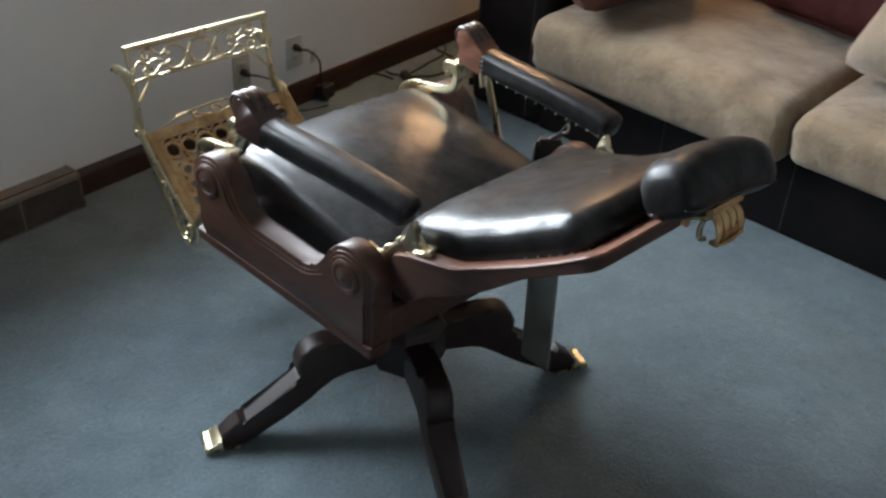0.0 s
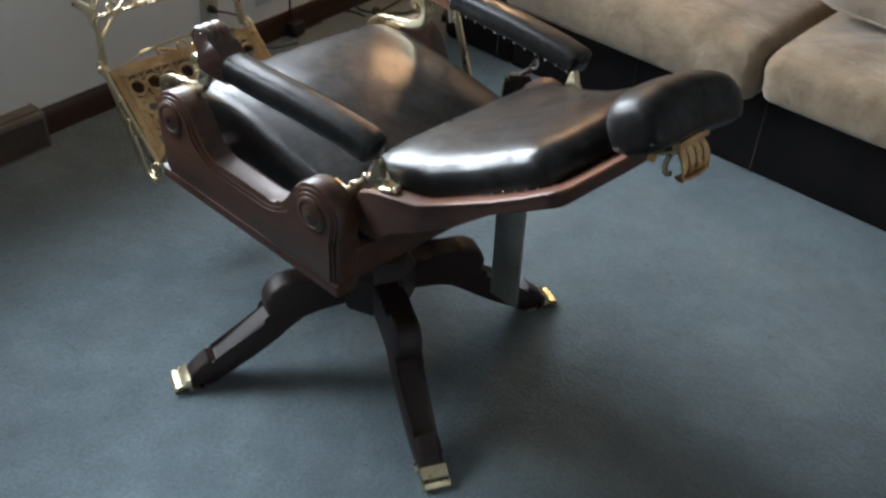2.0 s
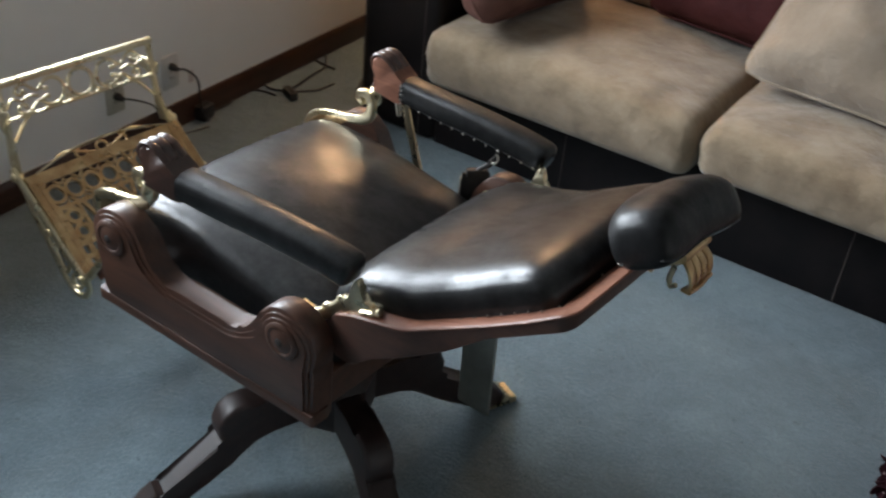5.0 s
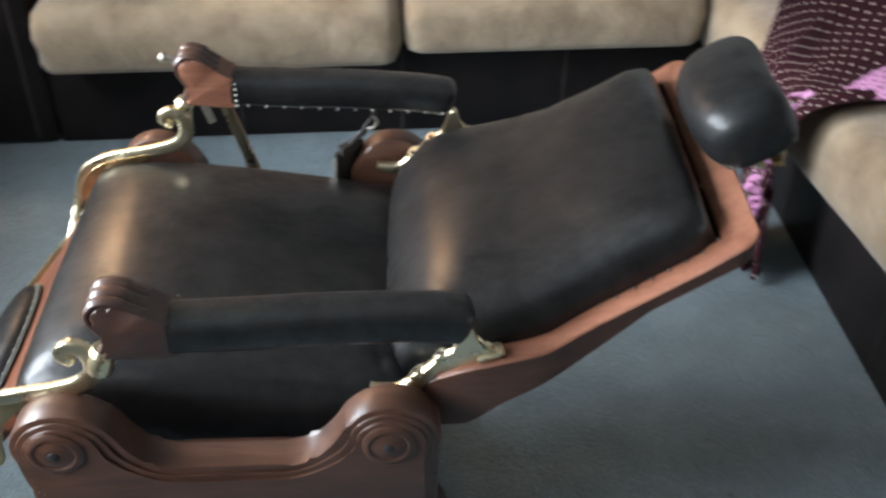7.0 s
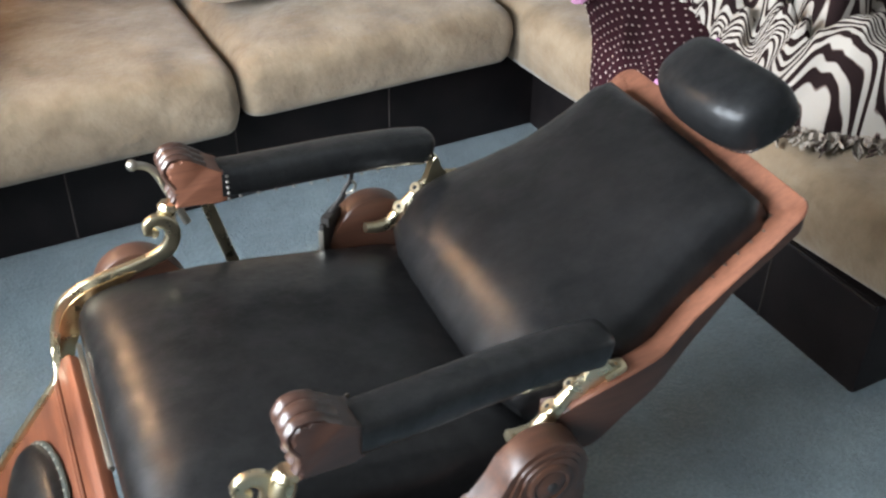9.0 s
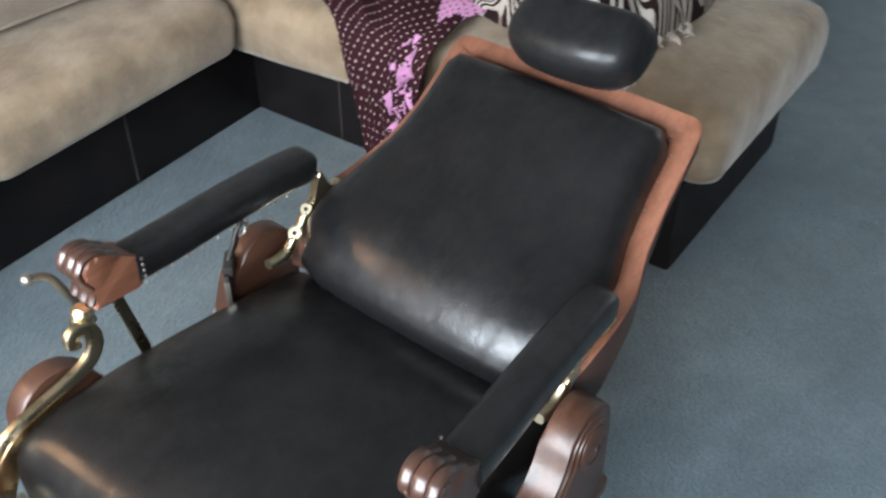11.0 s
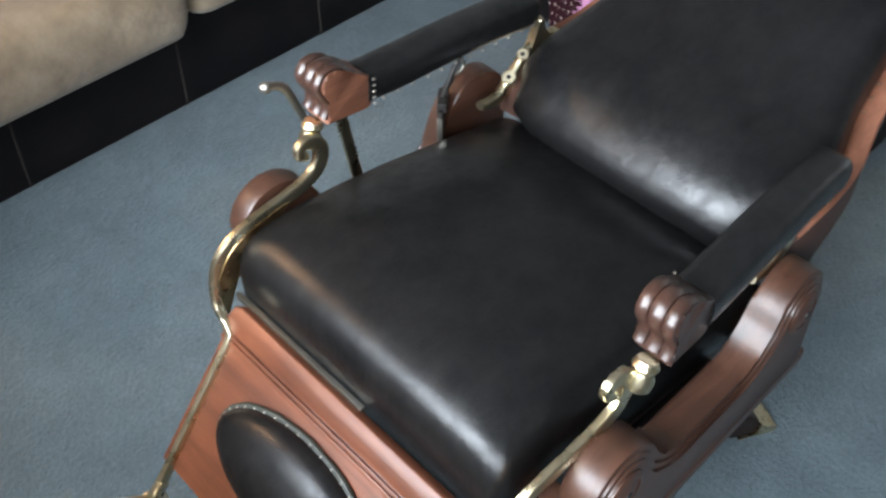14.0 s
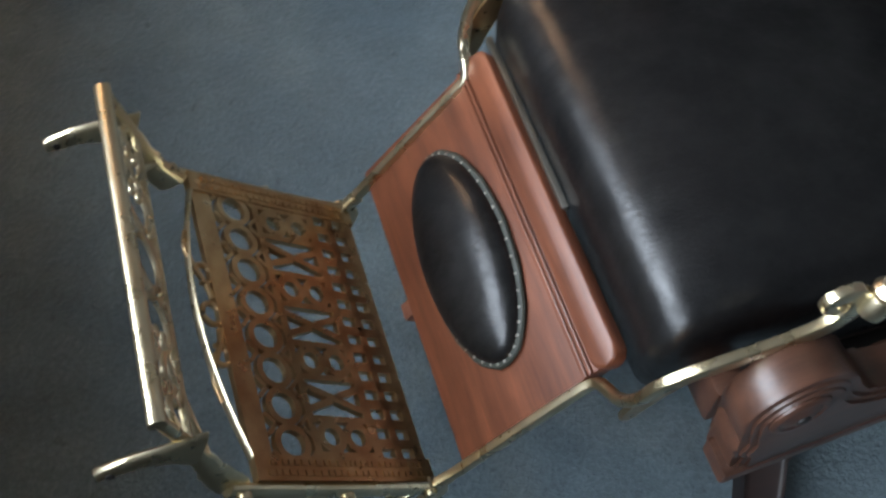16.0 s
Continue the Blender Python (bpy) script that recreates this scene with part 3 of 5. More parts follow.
def arc(cx, cz, r, a0, a1, n=10):
    return [(cx + r * math.cos(radians(a0 + (a1 - a0) * k / n)), cz + r * math.sin(radians(a0 + (a1 - a0) * k / n))) for k in range(n + 1)]


def side_outline(d=0.0, rail=0.530):
    """Outline of a side board: two round shoulders with a straight, lower rail between them; d draws the upper edge inwards."""
    r = 0.064 - d
    fx, bx, cz = -0.156, 0.240, 0.568
    flat = rail - d
    pts = [(-0.200 + d, 0.425 + d), (-0.200 + d, 0.478), (-0.209 + d, 0.486), (-0.209 + d, 0.498), (-0.203 + d, 0.510), (-0.212 + d, 0.535)]
    pts += arc(fx, cz, r, 180, 35, 12)
    pts += [(p.x, p.y) for p in smooth_line([(-0.096 - d * 0.9, 0.594 - d), (-0.082 - d, 0.568 - d), (-0.058, flat + 0.011), (-0.022, flat)], 4)]
    pts += [(p.x, p.y) for p in smooth_line([(0.105, flat), (0.140, flat + 0.011), (0.166 + d, 0.568 - d), (0.181 + d, 0.594 - d)], 4)]
    pts += arc(bx, cz, r, 150, 0, 12)
    pts += [(0.302 - d, 0.545), (0.296 - d, 0.528), (0.300 - d, 0.505), (0.302 - d, 0.425 + d)]
    return pts


def rosette(x, z, y, out, parent):
    ros = part("rosette", lathe([(0.034, 0), (0.034, 0.003), (0.031, 0.0055), (0.026, 0.006), (0.023, 0.004), (0.019, 0.005), (0.012, 0.008), (0.009, 0.008)], (x, y, z), (0, out, 0), sides=28), MAHOGANY, parent, "turned wooden rosette")
    part("button", lathe([(0.008, 0), (0.0075, 0.002), (0.005, 0.0035), (0.001, 0.004)], (x, y + out * 0.007, z), (0, out, 0), sides=16), BLACK_IRON, ros, "dark screw head")


def slanted(ob, s):
    """The near board narrows towards the rear and dips there."""
    if s < 0:
        for v in ob.data.vertices:
            v.co += Vector((0, 0.072 * v.co.x - 0.006, 0.012 - 0.055 * v.co.x))
    return ob


for s in (-1, 1):
    g, rail = (0.0, 0.530) if s < 0 else (0.020, 0.496)  # the far board stands a little further in, its rail lower
    yo, yi = CY + s * (0.338 - g), CY + s * (0.292 - g * 0.6)
    sb = part("side_board", prism(side_outline(0.0, rail), min(yo, yi), max(yo, yi), 0.005), MAHOGANY, chair, "carved mahogany side board with moulded edge")
    for d, y_out in ((0.009, 0.3415), (0.017, 0.345)):
        y0, y1 = CY + s * (0.330 - g), CY + s * (y_out - g)
        part("moulding", prism(side_outline(d, rail), min(y0, y1), max(y0, y1), 0.002), MAHOGANY, sb)
    y0, y1 = CY + s * (0.30 - g * 0.6), CY + s * (0.347 - g)
    part("plinth_rail", prism([(-0.208, 0.422), (0.304, 0.422), (0.304, 0.448), (-0.208, 0.448)], min(y0, y1), max(y0, y1), 0.006, segs=3), MAHOGANY, sb)
    rosette(-0.163, 0.577, CY + s * (0.344 - g), s, sb)
    rosette(0.238, 0.574, CY + s * (0.344 - g), s, sb)
    for ob in [sb] + list(sb.children_recursive):
        slanted(ob, s)

# rails under the seat and the iron spider on the pedestal
part("front_rail", box(-0.188, -0.150, CY - 0.292, CY + 0.292, 0.43, 0.50, 0.006), MAHOGANY, chair)
part("rear_rail", box(0.245, 0.295, CY - 0.292, CY + 0.292, 0.43, 0.50, 0.006), MAHOGANY, chair)
part("seat_board", box(-0.240, 0.275, CY - 0.255, CY + 0.255, 0.455, 0.478, 0.004), MAHOGANY, chair)
part("iron_plate", box(-0.04, 0.20, CY - 0.29, CY + 0.29, 0.405, 0.43, 0.004), BLACK_IRON, chair)

# seat cushion
seat_shape = dense(round_rect(-0.258, 0.285, -0.260, 0.260, 0.028), 0.02)


SEAT_U = [-0.258, -0.235, -0.20, -0.15, -0.07, 0.02, 0.134, 0.23, 0.285]
SEAT_H = [0.004, 0.018, 0.026, 0.030, 0.026, 0.016, -0.002, -0.018, -0.026]


def seat_place(u, v, h):
    """Fullest behind the front roll, falling away towards the back and a little to the sides."""
    lift = float(np.interp(u, SEAT_U, SEAT_H)) - 0.008 * (v / 0.26) ** 2
    return (u, CY + v, h + lift * min(1, max(0, (h - 0.48) / 0.10)))


seat = part("seat_cushion", dome(seat_shape, [(0.97, 0.462), (0.99, 0.474), (0.995, 0.50), (1.0, 0.535), (1.0, 0.554), (0.990, 0.571), (0.968, 0.583), (0.93, 0.591), (0.88, 0.596), (0.82, 0.600), (0.74, 0.604), (0.64, 0.608), (0.54, 0.611), (0.43, 0.613), (0.32, 0.615), (0.2, 0.616), (0.1, 0.6165)], seat_place), LEATHER, chair, "black leather seat cushion with fine creases", 60)

# back: a wooden rim that narrows to a waist, its lower ends deep and rounded
BACK_TOP = [(0.268, 0.608), (0.30, 0.630), (0.34, 0.650), (0.38, 0.661), (0.44, 0.672), (0.50, 0.697), (0.565, 0.730), (0.62, 0.763), (0.672, 0.798)]
BACK_LOW = [(0.268, 0.562), (0.30, 0.540), (0.34, 0.546), (0.38, 0.582), (0.44, 0.614), (0.50, 0.648), (0.565, 0.702), (0.62, 0.735), (0.672, 0.766)]
PAD_LINE = [0.600, 0.618, 0.634, 0.645, 0.664, 0.692, 0.730, 0.762, 0.791]  # the bed of the back cushion
BACK_HALF = [0.262, 0.272, 0.276, 0.275, 0.266, 0.247, 0.238, 0.236, 0.234]


def table(xs, ys, x):
    return float(np.interp(x, xs, ys))


BX = [p[0] for p in BACK_TOP]


def back_mid(x):
    """The back leans a little to one side towards its top."""
    return float(np.interp(x, (0.30, 0.42, 0.55, 0.69), (0.010, 0.006, 0.012, 0.021)))


ZT = [p[1] for p in BACK_TOP]
ZB = [p[1] for p in BACK_LOW]


def back_rim(top, low, skin, x0=0.268):
    """The rim as one swept bar, drawn in all round by skin: outer edge in plan, drawn in by its width, top and underside by the two tables."""
    near = [(x, -table(BX, BACK_HALF, x)) for x in [x0 + (0.666 - x0) * k / 24 for k in range(25)]]
    turn = [(0.668 + 0.026 * math.sin(radians(a)), -0.208 - 0.026 * math.cos(radians(a))) for a in (10, 25, 40, 55, 70, 85)]
    over = [(0.6945, -0.17), (0.695, -0.08), (0.695, 0.0)]
    half = near + turn + over
    plan = half + [(x, -y) for x, y in reversed(half[:-1])]
    bm = bmesh.new()
    rings = []
    for i, (x, y) in enumerate(plan):
        a, b = Vector(plan[max(0, i - 1)]), Vector(plan[min(len(plan) - 1, i + 1)])
        d = (b - a).normalized()
        n = Vector((-d.y, d.x))
        c, w = 0.0022, 0.040 - skin

        def at(inset, z_of, dz):
            q = Vector((x, y)) + n * inset
            slope = 0.50 * max(0.0, q.x - 0.672)
            return bm.verts.new((q.x, back_mid(q.x) + q.y, table(BX, z_of, min(q.x, 0.672)) + slope + dz))

        rings.append([at(skin, top, -c), at(c + skin, top, 0), at(w - c, top, 0), at(w, top, -c), at(w, low, c), at(w - c, low, 0), at(c + skin, low, 0), at(skin, low, c)])
    for a, b in zip(rings, rings[1:]):
        for k in range(8):
            bm.faces.new((a[k], a[(k + 1) % 8], b[(k + 1) % 8], b[k]))
    bm.faces.new(rings[0])
    bm.faces.new(rings[-1][::-1])
    return bm


rim_under = [max(b + 0.012, t - 0.007) for t, b in zip(ZT, ZB)]
back_frame = part("back_frame", back_rim([z + 0.003 for z in rim_under], ZB, 0.0015), MAHOGANY_BACK, chair, "dark mahogany back frame with a shaped waist", 40)
# same wood as the frame; its paler tone stands in for light on top
part("cap_rail", back_rim(ZT, rim_under, 0.0, 0.298), PALE_LIT_WOOD, back_frame, "top edge of the back frame, light on it put into a paler wood", 40)
bm = box(0.30, 0.66, CY - 0.20, CY + 0.20, -0.012, 0.0)
for v in bm.verts:
    v.co.z += table(BX, [p[1] for p in BACK_TOP], v.co.x) - 0.028
part("back_panel", bm, MAHOGANY, chair)


def back_shape():
    near = []
    for k in range(19):
        x = 0.262 + (0.630 - 0.262) * k / 18
        near.append((x, -(table(BX, BACK_HALF, x) - 0.033 - 0.012 * (k < 2))))
    top = [(0.649, -0.190), (0.652, -0.08), (0.652, 0.0), (0.652, 0.08), (0.649, 0.190)]
    far = [(x, -y) for x, y in reversed(near)]
    low = [(0.250, 0.17), (0.247, 0.08), (0.246, 0), (0.247, -0.08), (0.250, -0.17)]
    return near + top + far + low


def back_place(u, v, h):
    z = table(BX, PAD_LINE, u)
    roll = 0.034 * max(0.0, (0.36 - u) / 0.11) ** 2  # the lower edge rolls down to the seat
    return (u - h * 0.46, back_mid(u) + v, z + h * 0.89 - roll)


back = part("back_cushion", dome(back_shape(), [(0.985, -0.02), (1.0, -0.004), (1.004, 0.012), (0.995, 0.030), (0.972, 0.044), (0.93, 0.054), (0.86, 0.061), (0.72, 0.067), (0.5, 0.072), (0.25, 0.075)], back_place, centre=(0.45, 0)), LEATHER, chair, "black leather back cushion with nailed edge", 60)


def nails(points, normal, r, name, parent, material=NAILS):
    bm = bmesh.new()
    for p in points:
        lathe([(r, -0.002), (r, 0.0004), (r * 0.7, r * 0.5), (r * 0.15, r * 0.7)], p, normal, bm=bm, sides=8)
    return tagged(part(name, bm, material, parent, "row of small domed nail heads", 60), kind="stuff")


edge = [(x, y) for x, y in back_shape()]
pts = []
for i, (u, v) in enumerate(edge):
    if 3 <= i <= 39:
        s = 1.012
        pts.append(Vector(back_place(0.45 + (u - 0.45) * s, v * 1.022, 0.004)))
nails(pts, (-0.46, 0, 0.89), 0.0018, "nail_row", back)

# arms: each leans a little, the front end higher than the rear
ARM = {-1: (-0.303, -0.257, 0.729, 0.706), 1: (0.280, 0.285, 0.719, 0.697)}  # y and z of the underside at the front and the rear


def arm_at(s, x, h, w=0.0):
    y0, y1, z0, z1 = ARM[s]
    k = (x + 0.09) / 0.42
    return Vector((x, y0 + (y1 - y0) * k + w, z0 + (z1 - z0) * k + h))


for s in (-1, 1):
    line = [arm_at(s, x, h) for x, h in ((-0.014, 0.027), (0.06, 0.0265), (0.16, 0.029), (0.26, 0.0275), (0.315, 0.023), (0.336, 0.018))]
    arm = part("arm_rest", tube(smooth_line(line, 4), [0.026] * 3 + [0.027] * 15 + [0.026, 0.024, 0.019], [0.029] * 19 + [0.026, 0.020], sides=20, square=0.6), LEATHER_PAD, chair, "black leather padded arm rest", 60)
    scroll = [(-0.020, 0.0), (-0.084, 0.0), (-0.085, 0.011), (-0.079, 0.022), (-0.078, 0.033), (-0.084, 0.045), (-0.091, 0.058), (-0.091, 0.069), (-0.084, 0.077), (-0.070, 0.081), (-0.056, 0.078), (-0.043, 0.071), (-0.031, 0.063), (-0.019, 0.055), (-0.008, 0.050), (-0.006, 0.0)]
    fine = [(p.x, p.y) for p in smooth_line(scroll[1:-1], 3)]
    bm = prism([scroll[0]] + fine + [scroll[-1]], -0.026, 0.026, 0.006, segs=3)
    for v in bm.verts:
        v.co = arm_at(s, v.co.x, v.co.z, v.co.y)
    # far scroll in the paler wood, for the warm lamplight on it
    sc = part("arm_scroll", bm, PALE_LIT_WOOD if s > 0 else MAHOGANY_ARM, arm, "carved wooden scroll at the end of the arm")
    for dy in (-0.0175, 0.0, 0.0175):
        rib = [arm_at(s, x - 0.003 * (z > 0.005), z + 0.003 * (z > 0.075), dy) for x, z in [(q.x, q.y) for q in smooth_line(scroll[2:13], 3)]]
        part("reed", tube(rib, 0.005, 0.0078 if dy else 0.0092, sides=10), MAHOGANY_ARM, sc)
    row = [arm_at(s, 0.012 + k * 0.028, 0.006, -s * 0.0285) for k in range(12)]
    nails(row, (0, -s, -0.2), 0.0024, "nail_row", arm)
    row = [arm_at(s, -0.006, 0.006 + 0.010 * k, -s * 0.031) for k in range(5)]
    nails(row, (0, -s, 0), 0.0024, "nail_row", arm)

    # front bracket: scroll, then a flat brass bar down beside seat and calf board
    yb = -0.270 if s < 0 else 0.271
    bend = [(-0.130, 0.6700), (-0.1375, 0.6760), (-0.1360, 0.6865), (-0.1245, 0.6920), (-0.1120, 0.6880), (-0.1035, 0.6740), (-0.1035, 0.655), (-0.114, 0.637), (-0.135, 0.6255), (-0.165, 0.618), (-0.205, 0.611), (-0.245, 0.602), (-0.276, 0.583), (-0.290, 0.550)]
    dx, dy, dz = (-0.009, -0.026, 0.031) if s < 0 else (0.008, -0.005, 0.010)
    full = [min(1, (z - 0.518) / 0.093) for x, z in bend]
    bend = [(x + dx * k, yb + dy * k, z + dz * k) for (x, z), k in zip(bend, full)]
    run = bend + [(x, s * y, z) for x, y, z in ((-0.297, 0.258, 0.518), (-0.300, 0.234, 0.499), (-0.304, 0.222, 0.486), (-0.322, 0.219, 0.464), (-0.372, 0.217, 0.404), (-0.420, 0.215, 0.345), (-0.452, 0.214, 0.306), (-0.472, 0.213, 0.286))]
    wide = [0.0065, 0.0075, 0.0085, 0.0095, 0.0105, 0.0115, 0.0120, 0.0120, 0.0115, 0.0105, 0.0100, 0.0095, 0.0090, 0.0080, 0.0070, 0.0070, 0.0075] + [0.0080] * 5
    wide = [p.x for p in smooth_line([(w, 0, 0) for w in wide], 5)]
    br = part("front_bracket", tube(smooth_line(run, 5), wide, [0.0065] * 70 + [0.0060] * (len(wide) - 70), sides=14, square=0.5), BRASS, chair, "polished brass scroll bracket with a flat bar")
    part("curl_ball", ball((-0.1295 + dx, yb + dy, 0.6695 + dz), 0.0072, 0.0080), BRASS, br)
    part("knuckle", lathe([(0.010, -0.016), (0.015, -0.012), (0.016, 0.0), (0.013, 0.012), (0.016, 0.018), (0.012, 0.026)], arm_at(s, -0.099, -0.026), (0.30, 0, 1), sides=16), BRASS, br)
    web = [(-0.165, 0.614), (-0.215, 0.606), (-0.258, 0.592), (-0.284, 0.560), (-0.292, 0.520), (-0.294, 0.484), (-0.276, 0.482), (-0.266, 0.512), (-0.250, 0.548), (-0.226, 0.574), (-0.195, 0.592)]
    bm = prism([(p.x, p.y) for p in smooth_line(web, 3, closed=True)], yb - s * 0.004 - 0.0035, yb - s * 0.004 + 0.0035, 0.0012)
    for v in bm.verts:
        v.co += Vector((dx, dy, dz)) * max(0, min(1, (v.co.z - 0.49) / 0.12))
    # darker brass than the bracket, for the carpet's dark reflection in the web
    part("web", bm, BRASS_OLD, br)

    # hinge bracket between arm, seat and back
    yh = -0.250 if s < 0 else 0.262
    spine = smooth_line([(0.213, yh, 0.600), (0.230, yh, 0.5965), (0.249, yh, 0.5975), (0.266, yh, 0.607), (0.279, yh, 0.620), (0.294, yh, 0.637), (0.309, yh, 0.651), (0.326, yh, 0.664)], 5)
    wide = [p.x for p in smooth_line([(w, 0, 0) for w in (0.0075, 0.0095, 0.0105, 0.0120, 0.0125, 0.0095, 0.0110, 0.0095)], 5)]
    hb = part("hinge_bracket", tube(spine, wide, [0.0085] * 26 + [0.0075] * (len(spine) - 26), sides=14, square=0.7), BRASS, chair, "cast brass hinge bracket", 60)
    fin = [(0.297, 0.634), (0.311, 0.655), (0.321, 0.674), (0.328, 0.694), (0.334, 0.709), (0.341, 0.708), (0.346, 0.692), (0.351, 0.678), (0.362, 0.672), (0.376, 0.671), (0.384, 0.664), (0.376, 0.656), (0.352, 0.649), (0.325, 0.639)]
    fine = [(p.x, p.y) for p in smooth_line(fin, 3, closed=True)]
    part("lug", prism(fine, yh - 0.007, yh + 0.007, 0.0028, segs=2), BRASS, hb, "brass fin cast to the bracket", 50)
    part("foot", tube(smooth_line([(0.350, yh, 0.6570), (0.366, yh, 0.6630), (0.381, yh, 0.6680)], 4), [0.013] * 7 + [0.012, 0.008], 0.005, sides=12, square=0.7, ref=(-0.4, 0, 0.9)), BRASS, hb, smooth=60)
    lean = Vector((-0.62, -s * 0.30, 0.72)).normalized()
    for q, z, r in ((0.279, 0.620, 0.0125), (0.308, 0.650, 0.0105)):
        flange = part("flange", lathe([(r * 0.9, 0.004), (r, 0.006), (r, 0.0105), (r * 0.85, 0.0125)], Vector((q, yh, z)), lean, sides=18), BRASS, hb)
        # dark disc for the shade in the screw hole
        part("screw_hole", lathe([(0.0038, 0.006), (0.0038, 0.0132)], Vector((q, yh, z)), lean, sides=12), SLOT, flange)
    part("bolt", lathe([(0.005, 0), (0.005, 0.006), (0.0035, 0.008)], (0.369, yh, 0.664), (-0.35, 0, 0.94), sides=10), BRASS_OLD, hb)

# locking rod, lever and catch box at the far arm
part("arm_strut", tube([(-0.040, 0.296, 0.722), (0.004, 0.316, 0.545)], 0.010, 0.005, sides=10, square=0.7), BRASS, chair, "flat brass strut under the arm")
lev = part("arm_lever", tube(smooth_line([(-0.062, 0.318, 0.650), (-0.074, 0.324, 0.682), (-0.088, 0.328, 0.722), (-0.098, 0.329, 0.746), (-0.110, 0.330, 0.758), (-0.126, 0.330, 0.764)], 5), 0.0065, 0.005, sides=10), STEEL, chair, "bright steel release lever")
part("lever_knob", ball((-0.129, 0.330, 0.764), 0.009), STEEL, lev)
turn = pose(0.165, 0.300, 0, 0, 0, 43)


def turned(bm):
    for v in bm.verts:
        v.co = turn @ v.co
    return bm


catch = part("catch_box", turned(box(-0.030, 0.028, -0.004, 0.004, 0.50, 0.612, 0.0015)), BLACK_IRON, chair, "dark iron catch plate with a bright edge")
part("edge_strip", turned(box(-0.0335, -0.030, -0.0045, 0.0045, 0.50, 0.602, 0.001)), STEEL, catch, "bright steel edge")
part("catch_block", turned(box(-0.022, 0.024, -0.010, 0.006, 0.604, 0.622, 0.003)), BLACK_IRON, catch)
part("trigger", tube(smooth_line([(0.160, 0.296, 0.612), (0.176, 0.302, 0.628), (0.190, 0.305, 0.640), (0.196, 0.306, 0.655), (0.205, 0.304, 0.668), (0.208, 0.300, 0.694)], 5), [0.005] * 8 + [0.0062] * 6 + [0.0035] * 12, 0.004, sides=8), BLACK_IRON, catch, "dark iron trigger rod up to the arm")
part("hook", tube(smooth_line([(0.193, 0.306, 0.646), (0.206, 0.300, 0.650), (0.212, 0.300, 0.662), (0.206, 0.302, 0.672)], 4), 0.0028, sides=8), STEEL, catch)

# headrest with its cast brass hanger
HEAD = pose(0.696, 0.031, 0.865, -5, -31, 0)


def head_place(angle, t):
    """A stuffed bolster across the chair: rounded section at angle (0 towards the top of the back), t from -1 to 1 along it; the ends sag a little."""
    c, d = math.cos(angle), math.sin(angle)
    full = max(0.0, 1 - abs(t) ** 4.2) ** (1 / 4.2)
    u = 0.063 * full * math.copysign(abs(c) ** 0.72, c) + 0.014 * t * t
    h = 0.050 * full * math.copysign(abs(d) ** 0.72, d) - 0.012 * t * t
    return HEAD @ Vector((u * (1 - 0.07 * d), 0.119 * t, h))


def head_pad():
    bm = bmesh.new()
    n, m, loops = 32, 30, []
    for j in range(1, m):
        t = math.sin(math.pi / 2 * (2 * j / m - 1))
        loops.append([bm.verts.new(head_place(2 * math.pi * k / n, t)) for k in range(n)])
    for a, b in zip(loops, loops[1:]):
        for k in range(n):
            bm.faces.new((a[k], a[(k + 1) % n], b[(k + 1) % n], b[k]))
    for loop, t in ((loops[0], -1), (loops[-1], 1)):
        tip = bm.verts.new(head_place(0, t))
        for k in range(n):
            bm.faces.new((loop[k], loop[(k + 1) % n], tip))
    return bm


head = part("headrest", head_pad(), LEATHER_HEAD, chair, "padded black leather headrest", 75)
seam = [head_place(radians(222), -0.95 + 1.9 * k / 30) for k in range(31)] + [head_place(radians(318), 0.95 - 1.9 * k / 30) for k in range(31)]
part("piping", tube(seam, 0.0022, sides=6, closed=True, ref=(0, 0, 1)), LEATHER_PAD, head)
nails([head_place(radians(215), -0.9 + 0.09 * k) for k in range(21)], (-0.8, -0.2, -0.3), 0.0017, "nail_row", head)
hang = part("headrest_hanger", tube(smooth_line([(0.69, CY, 0.775), (0.696, CY + 0.010, 0.792), (0.726, CY + 0.010, 0.806), (0.751, CY + 0.010, 0.826)], 4), 0.008, 0.016, sides=10), BRASS_OLD, chair, "cast brass headrest hanger with curled fingers")
for dy in (-0.0285, -0.0095, 0.0095, 0.0285):
    fl = smooth_line([(0.738, CY + 0.004 + dy * 0.75, 0.838), (0.753, CY + 0.004 + dy * 0.9, 0.834), (0.766, CY + 0.004 + dy, 0.822), (0.772, CY + 0.004 + dy, 0.806), (0.771, CY + 0.004 + dy * 0.97, 0.793)], 5)
    part("finger", tube(fl, 0.0080, 0.0030, sides=12, square=0.5, ref=(0.5, 0, 0.8)), BRASS_OLD, hang)
part("plate", tube(smooth_line([(0.769, CY + 0.004 - 0.036, 0.790), (0.770, CY + 0.004, 0.786), (0.769, CY + 0.004 + 0.036, 0.790)], 5), 0.0035, 0.0085, sides=12, square=0.6, ref=(1, 0, 0)), BRASS_OLD, hang)
part("hook", tube(smooth_line([(0.741, CY - 0.026, 0.818), (0.738, CY - 0.028, 0.800), (0.742, CY - 0.028, 0.786), (0.750, CY - 0.028, 0.790)], 4), 0.0045, sides=8), BRASS, hang)
part("crossbar", tube([(0.751, CY + 0.010 - 0.040, 0.838), (0.751, CY + 0.010 + 0.040, 0.838)], 0.008, sides=10), BRASS_OLD, hang)

# added strip, in place of the carpet that shows through this gap
part("hinge_strip", box(-0.2675, -0.2590, CY - 0.03, CY + 0.245, 0.508, 0.518, 0.002), STEEL, chair, "grey strip standing in for carpet seen through the gap below the seat")

